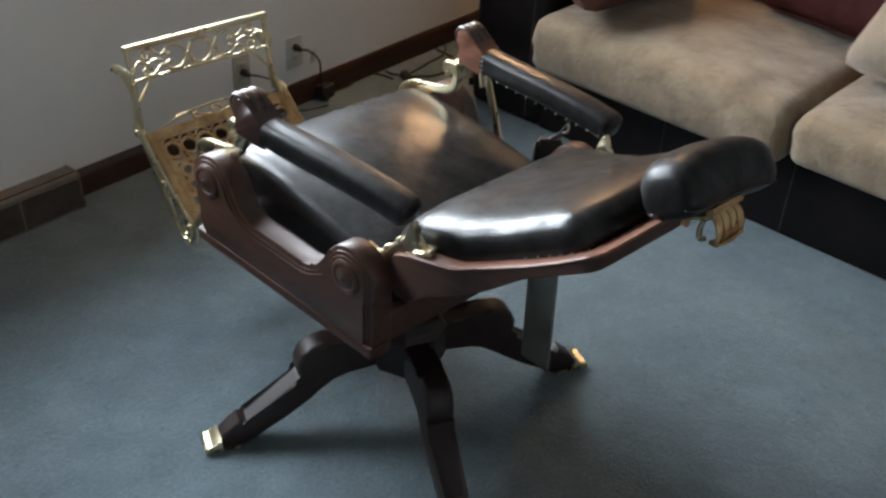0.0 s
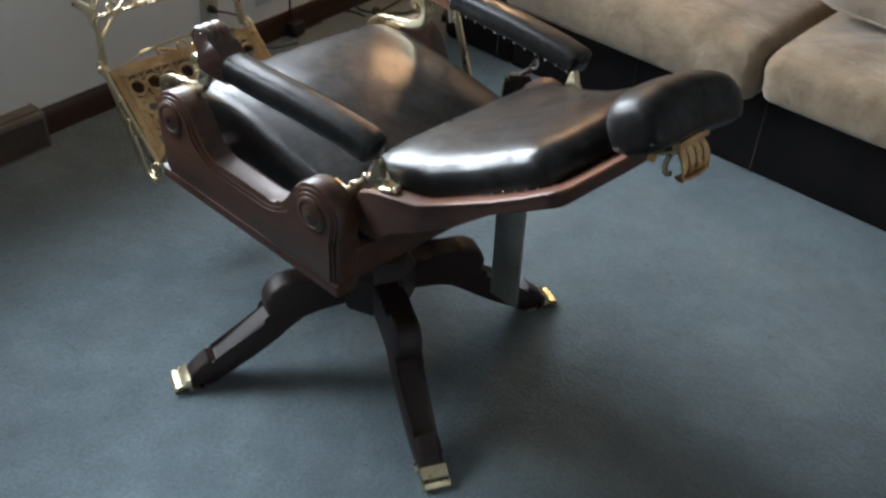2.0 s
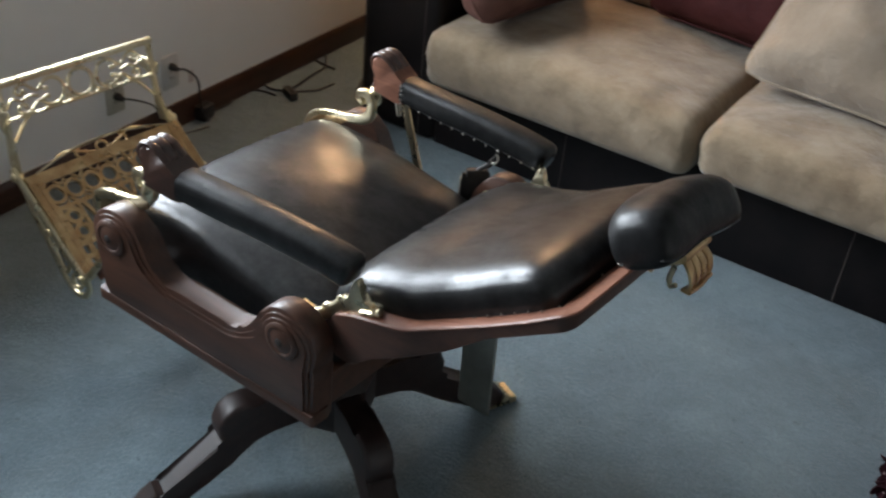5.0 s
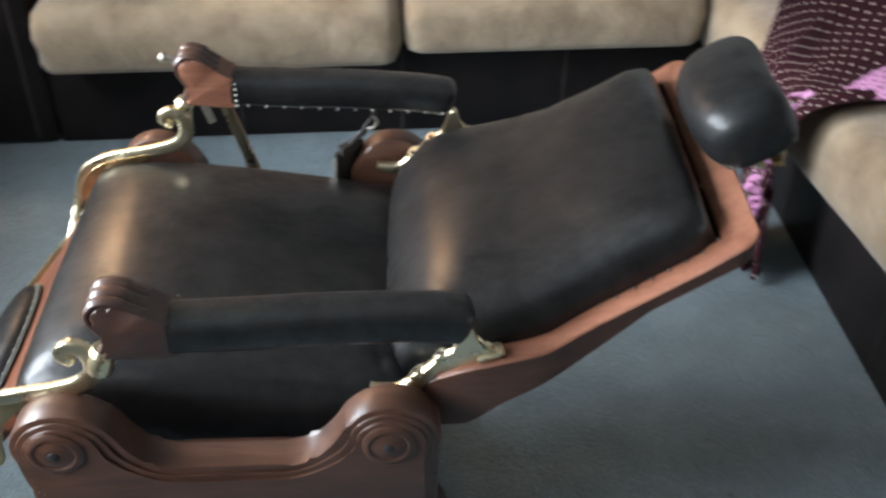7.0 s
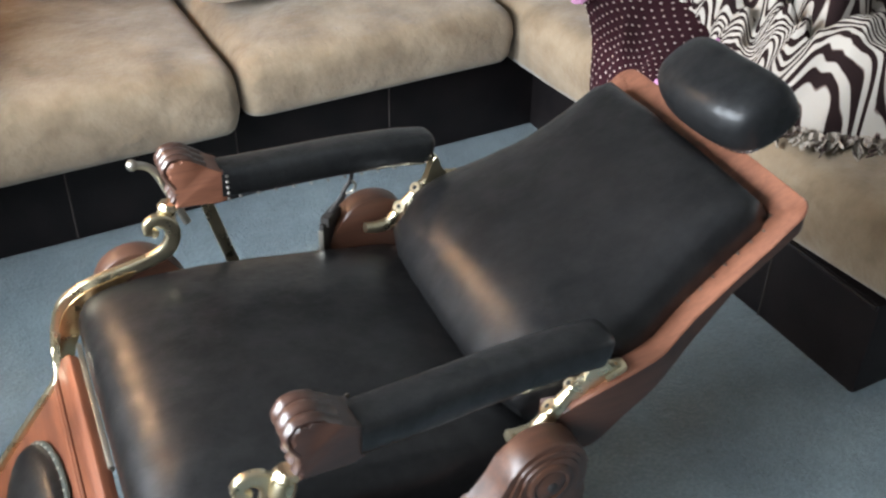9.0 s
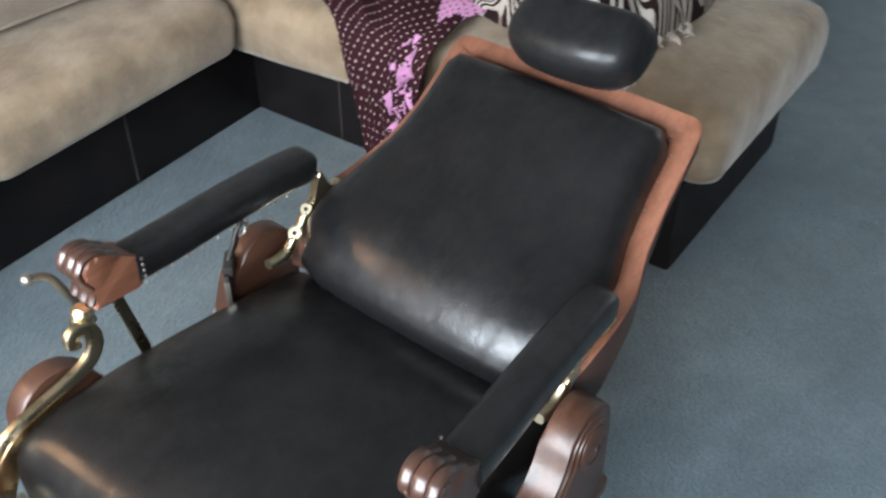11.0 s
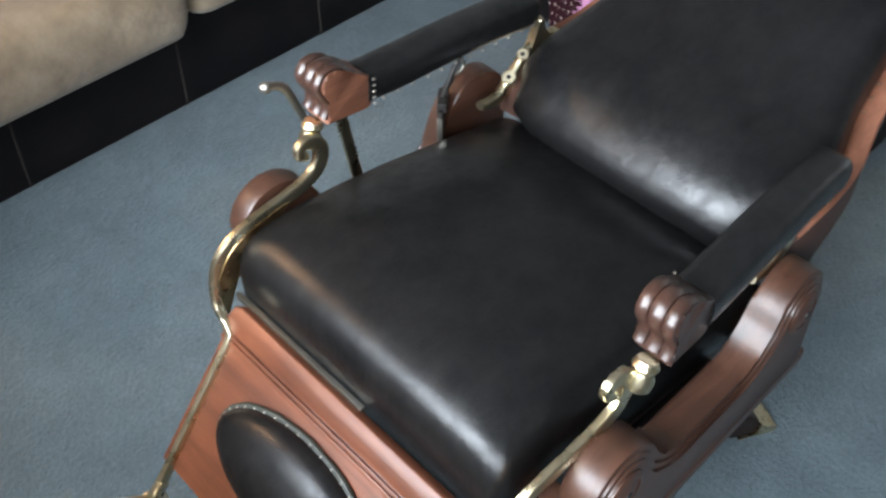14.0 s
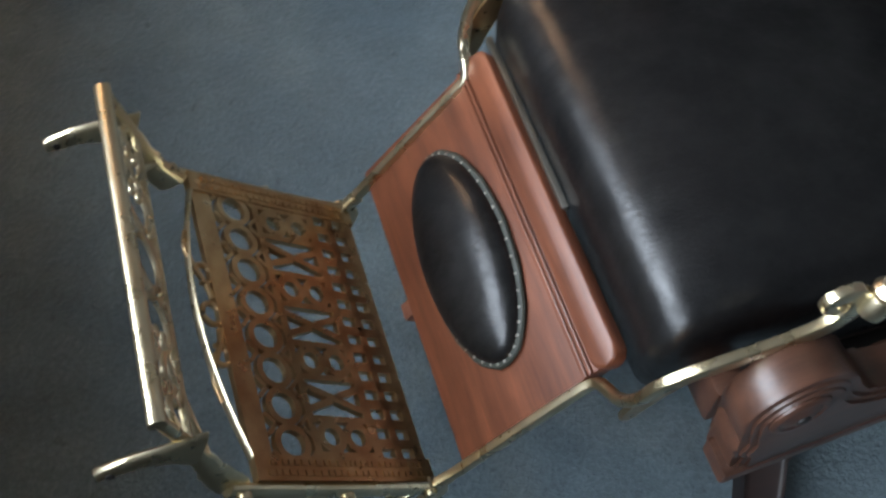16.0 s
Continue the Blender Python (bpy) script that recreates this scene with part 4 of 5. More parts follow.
# calf board with its oval pad
A, B = Vector((-0.263, 0, 0.538)), Vector((-0.452, 0, 0.302))
ALONG = (B - A).normalized()
OUT = Vector((ALONG.z, 0, -ALONG.x))
OUT = OUT if OUT.x < 0 else -OUT


def calf(u, v, h):
    return A + ALONG * u + Vector((0, CY + v, 0)) + OUT * h


def slab(u0, u1, v0, v1, h0, h1, bevel, bm=None, place=calf):
    bm = bm or bmesh.new()
    g = box(u0, u1, v0, v1, h0, h1, bevel)
    me = bpy.data.meshes.new("tmp")
    for v in g.verts:
        v.co = place(*v.co)
    g.to_mesh(me)
    g.free()
    bm.from_mesh(me)
    bpy.data.meshes.remove(me)
    return bm


def plate(outline, h0, h1, place):
    """A flat piece with the given outline in (u, v), its upper rim eased."""
    bm = bmesh.new()
    n = len(outline)
    cu, cv = sum(p[0] for p in outline) / n, sum(p[1] for p in outline) / n
    loops = []
    for k, h in ((0.0, h0), (0.0, h1 - 0.004), (0.0015, h1 - 0.0012), (0.004, h1)):
        loops.append([bm.verts.new(place(u - math.copysign(min(k, abs(u - cu)), u - cu), v - math.copysign(min(k, abs(v - cv)), v - cv), h)) for u, v in outline])
    for a, b in zip(loops, loops[1:]):
        for i in range(n):
            bm.faces.new((a[i], a[(i + 1) % n], b[(i + 1) % n], b[i]))
    bm.faces.new(loops[0][::-1])
    bm.faces.new(loops[-1])
    return bm


calf_board = part("calf_board", slab(0.028, 0.286, -0.224, 0.224, -0.022, 0.0, 0.004), CHERRY, chair, "reddish cherry calf board with a moulded top edge")
part("nosing", plate(round_rect(0.021, 0.059, -0.228, 0.228, 0.018), -0.016, 0.0055, calf), CHERRY, calf_board)
for u0, u1, h in ((0.062, 0.067, 0.005), (0.070, 0.076, 0.0035)):
    part("moulding", slab(u0, u1, -0.224, 0.224, -0.004, h, 0.0016), CHERRY, calf_board)
part("stop_tab", slab(0.276, 0.302, -0.010, 0.014, -0.020, -0.002, 0.002), PALE_LIT_WOOD, calf_board, "small pale wooden tab")
oval = [(0.163 + 0.067 * math.cos(2 * math.pi * k / 40), 0.150 * math.sin(2 * math.pi * k / 40)) for k in range(40)]
pad = part("oval_pad", dome(oval, [(1.0, -0.002), (1.01, 0.008), (0.98, 0.017), (0.92, 0.023), (0.8, 0.029), (0.6, 0.034), (0.3, 0.037)], calf, centre=(0.163, 0)), LEATHER, calf_board, "oval black leather pad nailed round its edge", 60)
part("welt", tube([calf(0.163 + (u - 0.163) * 1.015, v * 1.007, 0.006) for u, v in oval], [0.0062 + 0.0009 * math.sin(k * 2.3) for k in range(40)], 0.0042, sides=8, closed=True, ref=OUT), WELT, pad, "olive-black leather welt")
nails([calf(0.163 + (u - 0.163) * 1.02, v * 1.01, 0.0102) for u, v in oval], OUT, 0.0019, "nail_row", pad, STEEL)

# foot rest: pierced brass tread on two arms, with an upright ornamental bar
T0, T1 = Vector((-0.487, 0, 0.282)), Vector((-0.672, 0, 0.440))
TA = (T1 - T0).normalized()
TN = Vector((-TA.z, 0, TA.x))
TN = TN if TN.z > 0 else -TN
TL = (T1 - T0).length


def tread(u, v, h):
    return T0 + TA * u + Vector((0, CY - 0.012 + v, 0)) + TN * h


def bar(bm, u0, v0, u1, v1, w, h0=-0.004, h1=0.004, place=tread):
    """A flat strip from (u0, v0) to (u1, v1), w wide."""
    d = Vector((u1 - u0, v1 - v0, 0)).normalized() * 1
    n = Vector((-d.y, d.x, 0)) * (w / 2)
    c = []
    for h in (h0, h1):
        for p in ((u0 + n.x, v0 + n.y), (u1 + n.x, v1 + n.y), (u1 - n.x, v1 - n.y), (u0 - n.x, v0 - n.y)):
            c.append(bm.verts.new(place(p[0], p[1], h)))
    for f in ((3, 2, 1, 0), (4, 5, 6, 7), (0, 1, 5, 4), (1, 2, 6, 5), (2, 3, 7, 6), (3, 0, 4, 7)):
        bm.faces.new([c[i] for i in f])


def flat_ring(bm, u, v, r0, r1, h0=-0.004, h1=0.004, place=tread, n=20, a0=0, a1=360):
    full = a1 - a0 >= 360
    m = n if full else n + 1
    loops = []
    for r, h in ((r1, h0), (r1, h1), (r0, h1), (r0, h0)):
        loops.append([bm.verts.new(place(u + r * math.cos(radians(a0 + (a1 - a0) * k / n)), v + r * math.sin(radians(a0 + (a1 - a0) * k / n)), h)) for k in range(m)])
    for a, b in zip(loops, loops[1:] + loops[:1]):
        for k in range(m if full else m - 1):
            bm.faces.new((a[k], a[(k + 1) % m], b[(k + 1) % m], b[k]))
    if not full:
        bm.faces.new([l[0] for l in loops])
        bm.faces.new([l[-1] for l in loops][::-1])


VW = 0.186
tr = bmesh.new()
for u, w in ((0.0, 0.016), (0.033, 0.012), (0.066, 0.013), (0.156, 0.010), (0.236, 0.027)):
    bar(tr, u, -VW, u, VW, w)
for k in range(15):
    v = -VW + 2 * VW * k / 14
    bar(tr, 0.0, v, 0.066, v, 0.013)
tread_plate = part("tread", tr, BRASS_OLD, chair, "pierced cast brass foot rest tread")
for k in range(8):
    v = -VW + (k + 0.5) * 2 * VW / 8
    rb = bmesh.new()
    flat_ring(rb, 0.190, v, 0.0165, 0.0245)
    for e in (-1, 1):
        bar(rb, 0.160, v + e * 0.010, 0.172, v + e * 0.022, 0.005)
        bar(rb, 0.220, v + e * 0.010, 0.208, v + e * 0.022, 0.005)
    part("ring", rb, BRASS_OLD, tread_plate)
# pierced ornaments across the middle of the tread: rings and crossed bars by turns
for k in range(7):
    v = -0.153 + k * 0.051
    ob = bmesh.new()
    a, b, c = 0.068, 0.154, 0.111
    if k % 2:
        bar(ob, a, v - 0.016, b, v + 0.016, 0.009)
        bar(ob, a, v + 0.016, c - 0.005, v + 0.003, 0.009)
        bar(ob, c + 0.005, v - 0.003, b, v - 0.016, 0.009)
    else:
        flat_ring(ob, c + 0.020, v, 0.011, 0.021)
        flat_ring(ob, c - 0.020, v, 0.011, 0.021)
        bar(ob, a, v + 0.023, b, v + 0.023, 0.008)
        bar(ob, a, v - 0.023, b, v - 0.023, 0.008)
    part("ornament", ob, BRASS_OLD, tread_plate)
for s in (-1, 1):
    sp = bmesh.new()
    bar(sp, -0.012, s * (VW + 0.008), TL + 0.006, s * (VW + 0.008), 0.030, -0.005, 0.006)
    side_plate = part("side_plate", sp, BRASS_OLD, tread_plate, "brass side plate with a worn raised inscription")
    marks = bmesh.new()
    random.seed(5 + s)
    for row in (-0.006, 0.006):
        u = 0.004
        while u < TL - 0.012:
            w = random.uniform(0.004, 0.009)
            bar(marks, u, s * (VW + 0.008) + row, u + w, s * (VW + 0.008) + row, 0.007, 0.005, 0.0078)
            u += w + random.uniform(0.002, 0.004)
    part("raised_lettering", marks, BRASS_OLD, side_plate)
    # arm that carries the tread, and the pierced bracket below it
    ye = CY - 0.014 + s * 0.212
    ra = part("rest_arm", tube([(-0.458, ye, 0.298), (-0.484, ye, 0.276), (-0.56, ye, 0.335), (-0.63, ye, 0.394), (-0.690, ye, 0.444), (-0.706, ye, 0.458)], [0.010, 0.013, 0.012, 0.012, 0.013, 0.010], 0.007, sides=12), BRASS, chair, "cast brass arm of the foot rest")
    for p in ((-0.484, 0.278), (-0.585, 0.353), (-0.692, 0.446)):
        part("pivot", lathe([(0.009, -0.011), (0.009, 0.011), (0.006, 0.013)], (p[0], ye, p[1]), (0, s, 0), sides=14), BRASS, ra)
    lo = smooth_line([(-0.470, ye, 0.280), (-0.468, ye, 0.252), (-0.492, ye, 0.226), (-0.528, ye, 0.226), (-0.560, ye, 0.256), (-0.596, ye, 0.314), (-0.640, ye, 0.375), (-0.678, ye, 0.430)], 5)
    und = part("underbracket", tube(lo, 0.008, 0.005, sides=10), BRASS, ra)
    part("leaf", tube(smooth_line([(-0.486, ye, 0.262), (-0.500, ye, 0.244), (-0.520, ye, 0.246), (-0.522, ye, 0.266), (-0.506, ye, 0.276)], 4), 0.005, 0.004, sides=8), BRASS, und)
    part("leaf", tube(smooth_line([(-0.530, ye, 0.292), (-0.545, ye, 0.266), (-0.566, ye, 0.286), (-0.580, ye, 0.320), (-0.560, ye, 0.326)], 4), 0.005, 0.004, sides=8), BRASS, und)

# curved outer rim of the tread, with two scrolls in it
rim = [tread(TL + 0.004 + 0.030 * (1 - (k / 10 - 1) ** 2), -0.182 + 0.364 * k / 20, 0) for k in range(21)]
rim_part = part("tread_rim", tube(rim, 0.0026, 0.006, sides=10, ref=TN), BRASS, tread_plate, "bright curved brass rim")
for s in (-1, 1):
    part("scrollwork", tube([tread(TL + 0.008 + 0.011 * (1 - math.cos(a * 0.8)), s * (0.02 + 0.018 * a), 0.0) for a in [k * 0.35 for k in range(16)]], 0.0036, 0.004, sides=8, ref=TN), BRASS_OLD, rim_part)
    part("scrollwork", tube([tread(TL + 0.014 + 0.011 * math.cos(a), s * (0.055 + 0.013 * math.sin(a)), 0.0) for a in [k * 0.4 for k in range(14)]], 0.0034, 0.004, sides=8, ref=TN), BRASS_OLD, rim_part)
part("scrollwork", tube([tread(TL + 0.014 + 0.012 * math.cos(a), 0.014 * math.sin(a), 0.0) for a in [k * 0.4 for k in range(16)]], 0.0034, 0.004, sides=8, ref=TN), BRASS_OLD, rim_part)

# upright ornamental bar
U0, U1 = Vector((-0.697, 0, 0.450)), Vector((-0.737, 0, 0.642))
UA = (U1 - U0).normalized()
UL = (U1 - U0).length
UN = Vector((-UA.z, 0, UA.x))


def upright(u, v, h):
    return U0 + UA * u + Vector((0.022 * v, -0.007 + v, 0)) + UN * h


VB = 0.196
frame_bar = part("rest_bar", tube([upright(UL, -VB - 0.004, 0), upright(UL, VB + 0.004, 0)], 0.008, 0.009, sides=14, square=0.7, ref=(1, 0, 0)), BRASS, chair, "bright flat-topped brass foot bar with scrollwork")
for s in (-1, 1):
    post = [upright(u, s * v, h) for u, v, h in ((0.0, 0.200, 0), (0.04, 0.196, 0.004), (0.085, 0.193, 0.002), (0.14, VB - 0.004, 0), (UL, VB - 0.002, 0))]
    ps = part("post", tube(smooth_line(post, 4), [0.020] * 3 + [0.018] * 2 + [0.014] * 3 + [0.010] * 3 + [0.008] * 6, 0.006, sides=10), BRASS, frame_bar)
    part("brace", tube(smooth_line([upright(u, s * v, 0) for u, v in ((0.065, 0.186), (0.085, 0.168), (0.105, 0.150), (0.122, 0.125))], 4), 0.0045, 0.004, sides=8), BRASS, ps)
    horn = smooth_line([(-0.715, -0.007 + s * 0.198, 0.562), (-0.745, -0.007 + s * 0.199, 0.573), (-0.777, -0.007 + s * 0.199, 0.576), (-0.812, -0.007 + s * 0.199, 0.570)], 4)
    hn = part("horn", tube(horn, [0.034, 0.031, 0.027, 0.023, 0.020, 0.018, 0.016, 0.015, 0.014, 0.013, 0.012, 0.011, 0.008], 0.006, sides=12), BRASS, frame_bar, "flared brass lug with a bolt hole")
    # dark plug for the shade in the bolt hole
    part("bolt_hole", lathe([(0.0045, -0.0075), (0.0045, 0.0075)], (-0.800, -0.007 + s * 0.199, 0.572), (0, 1, 0), sides=10), SLOT, hn)
part("lower_rail", tube([upright(0.116, -VB + 0.004, 0), upright(0.116, VB - 0.004, 0)], 0.0036, 0.005, sides=10, square=0.7), BRASS, frame_bar)
mid = (0.116 + UL - 0.010) / 2


def loop(pts, r=0.0054, closed=False, name="scrollwork"):
    part(name, tube([upright(u, v, 0) for u, v in pts], r, 0.0038, sides=8, closed=closed, ref=UN), BRASS, frame_bar)


def knob(u, v, r=0.0062):
    part("scroll_tip", ball(upright(u, v, 0), 0.0042, r, r, u=10, v=6), BRASS, frame_bar)


loop([(mid + 0.031 * math.cos(2 * math.pi * k / 28), 0.031 * math.sin(2 * math.pi * k / 28)) for k in range(28)], 0.0048, True)
for s in (-1, 1):
    loop([(mid, s * 0.033), (mid, s * 0.040)], 0.0042)
    loop([(mid - 0.034, s * 0.024), (mid - 0.018, s * 0.035), (mid - 0.034, s * 0.048)], 0.0032)
    loop([(mid + 0.030 * math.sin(a), s * (0.073 + 0.031 * math.cos(a))) for a in [radians(62 + 236 * k / 24) for k in range(25)]], 0.0046)
    for e in (-1, 1):
        hook = smooth_line([(mid + e * 0.0265, s * 0.087, 0), (mid + e * 0.018, s * 0.096, 0), (mid + e * 0.009, s * 0.094, 0), (mid + e * 0.008, s * 0.085, 0)], 5)
        loop([(p.x, p.y) for p in hook], 0.0036)
        knob(mid + e * 0.009, s * 0.085)
        wave = [(mid + e * 0.018, s * 0.096), (mid + e * 0.012, s * 0.108), (mid + e * 0.020, s * 0.120), (mid + e * 0.031, s * 0.134), (mid + e * 0.030, s * 0.150), (mid + e * 0.017, s * 0.157), (mid + e * 0.010, s * 0.147), (mid + e * 0.016, s * 0.139)]
        loop([(p.x, p.y) for p in smooth_line([(*q, 0) for q in wave], 5)], 0.0038)
        knob(mid + e * 0.016, s * 0.140)
    tail = smooth_line([(mid - 0.002, s * 0.106, 0), (mid + 0.004, s * 0.128, 0), (mid - 0.002, s * 0.146, 0), (mid + 0.006, s * 0.170, 0), (mid - 0.012, s * 0.184, 0)], 6)
    loop([(p.x, p.y) for p in tail], 0.0034)

# pedestal: hub and four legs on brass feet
HX, HY = 0.0865, -0.0255
hub = part("hub", lathe([(0.062, 0.136), (0.082, 0.142), (0.088, 0.16), (0.088, 0.235), (0.075, 0.25), (0.070, 0.27), (0.095, 0.30), (0.10, 0.325), (0.085, 0.345), (0.085, 0.405)], (HX, HY, 0), (0, 0, 1), sides=8), MAHOGANY_LEG, chair, "dark wooden pedestal hub", 20)
part("turntable", lathe([(0.15, 0.380), (0.165, 0.386), (0.165, 0.402), (0.15, 0.408)], (HX, HY, 0), (0, 0, 1), sides=32), BLACK_IRON, chair, "dark iron swivel plate")
leg_line = [(0.04, 0.158), (0.088, 0.158), (0.146, 0.164), (0.166, 0.158), (0.180, 0.134), (0.232, 0.102), (0.284, 0.066), (0.350, 0.026), (0.378, 0.002), (0.432, 0.002), (0.436, 0.028), (0.425, 0.044), (0.408, 0.056), (0.390, 0.074), (0.380, 0.070), (0.372, 0.064), (0.360, 0.070), (0.264, 0.146), (0.248, 0.156), (0.256, 0.170), (0.257, 0.196), (0.245, 0.222), (0.222, 0.238), (0.190, 0.242), (0.145, 0.228), (0.10, 0.232), (0.04, 0.240)]
for a in (248.5, 334.5, 68.5, 154.5):
    m = pose(HX, HY, 0, 0, 0, a)
    bm = prism(leg_line, -0.030, 0.030, 0.011, segs=4)
    for v in bm.verts:
        if v.co.x > 0.24:
            v.co.y *= 1 - 0.22 * (v.co.x - 0.24) / 0.2
        v.co = m @ v.co
    leg = part("leg", bm, MAHOGANY_LEG, chair, "dark mahogany leg with a carved knee")
    bm = prism([(0.392, 0.0), (0.468, 0.0), (0.470, 0.010), (0.464, 0.020), (0.452, 0.019), (0.442, 0.028), (0.432, 0.034), (0.428, 0.004), (0.392, 0.004)], -0.028, 0.028, 0.002)
    for v in bm.verts:
        v.co = m @ v.co
    part("foot_clip", bm, BRASS, leg, "brass foot clip")
part("counter_strap", tube([(0.340, 0.10, 0.640), (0.350, 0.10, 0.44), (0.352, 0.105, 0.22)], 0.040, 0.004, sides=12, square=0.5), STEEL, chair, "flat metal strap below the back")

# ---- sectional sofa with chaise ----


def rr(u0, u1, v0, v1, r, n=5, m=9):
    """Rounded rectangle with the same count of points whatever its size."""
    out = []
    corners = ((u1 - r, v1 - r, 0), (u0 + r, v1 - r, 90), (u0 + r, v0 + r, 180), (u1 - r, v0 + r, 270))
    for i, (cu, cv, a0) in enumerate(corners):
        for k in range(n + 1):
            a = radians(a0 + 90 * k / n)
            out.append((cu + r * math.cos(a), cv + r * math.sin(a)))
        nu, nv, na = corners[(i + 1) % 4]
        p, q = out[-1], (nu + r * math.cos(radians(na)), nv + r * math.sin(radians(na)))
        out += [(p[0] + (q[0] - p[0]) * k / m, p[1] + (q[1] - p[1]) * k / m) for k in range(1, m)]
    return out


def cushion(u0, u1, v0, v1, z0, z1, r, crown, seed, place=None, lumpy=0.006):
    """Stuffed box cushion: bulging sides, rounded rims, a soft crown and shallow lumps."""
    bm = bmesh.new()
    h = z1 - z0
    steps = [(0.030, 0.0), (0.012, 0.04), (0.003, 0.14), (0.0, 0.32), (-0.003, 0.5), (0.0, 0.68), (0.008, 0.82), (0.022, 0.92), (0.045, 0.98), (0.085, 1.01), (0.14, 1.03)]
    half = min(u1 - u0, v1 - v0) / 2
    inset = [(d, z) for d, z in steps] + [(half * f, 1.03 + crown / h * g) for f, g in ((0.5, 0.6), (0.7, 0.85), (0.88, 1.0))]
    loops = []
    for d, f in inset:
        loop = []
        for u, v in rr(u0 + d, u1 - d, v0 + d, v1 - d, max(0.012, r - d * 0.6)):
            w = noise.noise(Vector((u * 4.2, v * 4.2, f * 2 + seed)))
            p = Vector((u + lumpy * noise.noise(Vector((u * 7, v * 7, f * 5 + seed + 9))), v, z0 + h * f + lumpy * 1.6 * w * min(1, f)))
            loop.append(bm.verts.new(place(p) if place else p))
        loops.append(loop)
    n = len(loops[0])
    for a, b in zip(loops, loops[1:]):
        for i in range(n):
            bm.faces.new((a[i], a[(i + 1) % n], b[(i + 1) % n], b[i]))
    bm.faces.new(loops[0][::-1])
    bm.faces.new(loops[-1])
    return bm


sofa = thing("sectional_sofa", "L-shaped sectional sofa, dark leather base, beige suede cushions", "sofa", ROOM.copy())
SF, CF = 1.31, 1.25  # front of the sofa base, side of the chaise base
part("base", box(-0.60, CF + 0.02, SF, 2.36, 0.0, 0.255, 0.012), SOFA_LEATHER, sofa, "dark brown leather sofa base")
part("chaise_base", box(CF, 1.92, -0.02, 2.36, 0.0, 0.25, 0.012), SOFA_LEATHER, sofa, "dark brown leather chaise base")
arm_bm = box(-0.91, -0.60, SF - 0.01, 2.36, 0.0, 0.66, 0.035, segs=4)
part("sofa_arm", arm_bm, SOFA_LEATHER, sofa, "dark brown leather sofa arm")
part("arm_seam", tube([(-0.655, SF - 0.011, 0.02), (-0.655, SF - 0.011, 0.62)], 0.003, 0.002, sides=6), THREAD, sofa)
part("back_rest", box(-0.60, 1.92, 2.12, 2.36, 0.25, 0.80, 0.05, segs=4), SOFA_LEATHER, sofa, "dark brown leather back rest")
for x in (-0.11, 0.33, 0.775):
    part("seam", tube([(x, SF - 0.001, 0.004), (x, SF - 0.001, 0.25)], 0.0022, 0.0018, sides=6), THREAD, sofa)
for y in (0.28, 0.99):
    part("seam", tube([(CF - 0.001, y, 0.004), (CF - 0.001, y, 0.245)], 0.0022, 0.0018, sides=6), THREAD, sofa)
part("welt", tube([(CF - 0.004, -0.015, 0.243), (CF - 0.004, 1.28, 0.243)], 0.006, sides=8), SOFA_LEATHER, sofa)
for x0, x1, y0, z0, seed in ((-0.585, 0.322, 1.185, 0.262, 3.0), (0.330, 1.110, 1.190, 0.290, 11.0)):
    part("seat_cushion", cushion(x0, x1, y0, 2.02, z0, 0.452, 0.05, 0.022, seed), SUEDE, sofa, "brushed beige suede seat cushion", 50)


def askew(p):
    """The chaise cushion lies skewed: its inner side runs outwards towards the foot end."""
    return Vector((p.x + (1.96 - p.x) / 0.84 * 0.108 * max(0.0, 1.2 - p.y), p.y, p.z))


part("chaise_cushion", cushion(1.120, 1.96, -0.095, 2.05, 0.258, 0.450, 0.06, 0.022, 23.0, askew), SUEDE, sofa, "brushed beige suede chaise cushion", 50)
for x0, x1, seed in ((-0.55, 0.33, 31.0), (0.34, 1.12, 37.0), (1.13, 1.88, 41.0)):
    lean = pose(0, 1.99, 0.445, -9, 0, 0)
    part("back_cushion", cushion(x0, x1, -0.20, 0.0, 0.0, 0.40, 0.06, 0.03, seed, lambda p: lean @ p), SUEDE_BACK, sofa, "beige suede back cushion", 50)


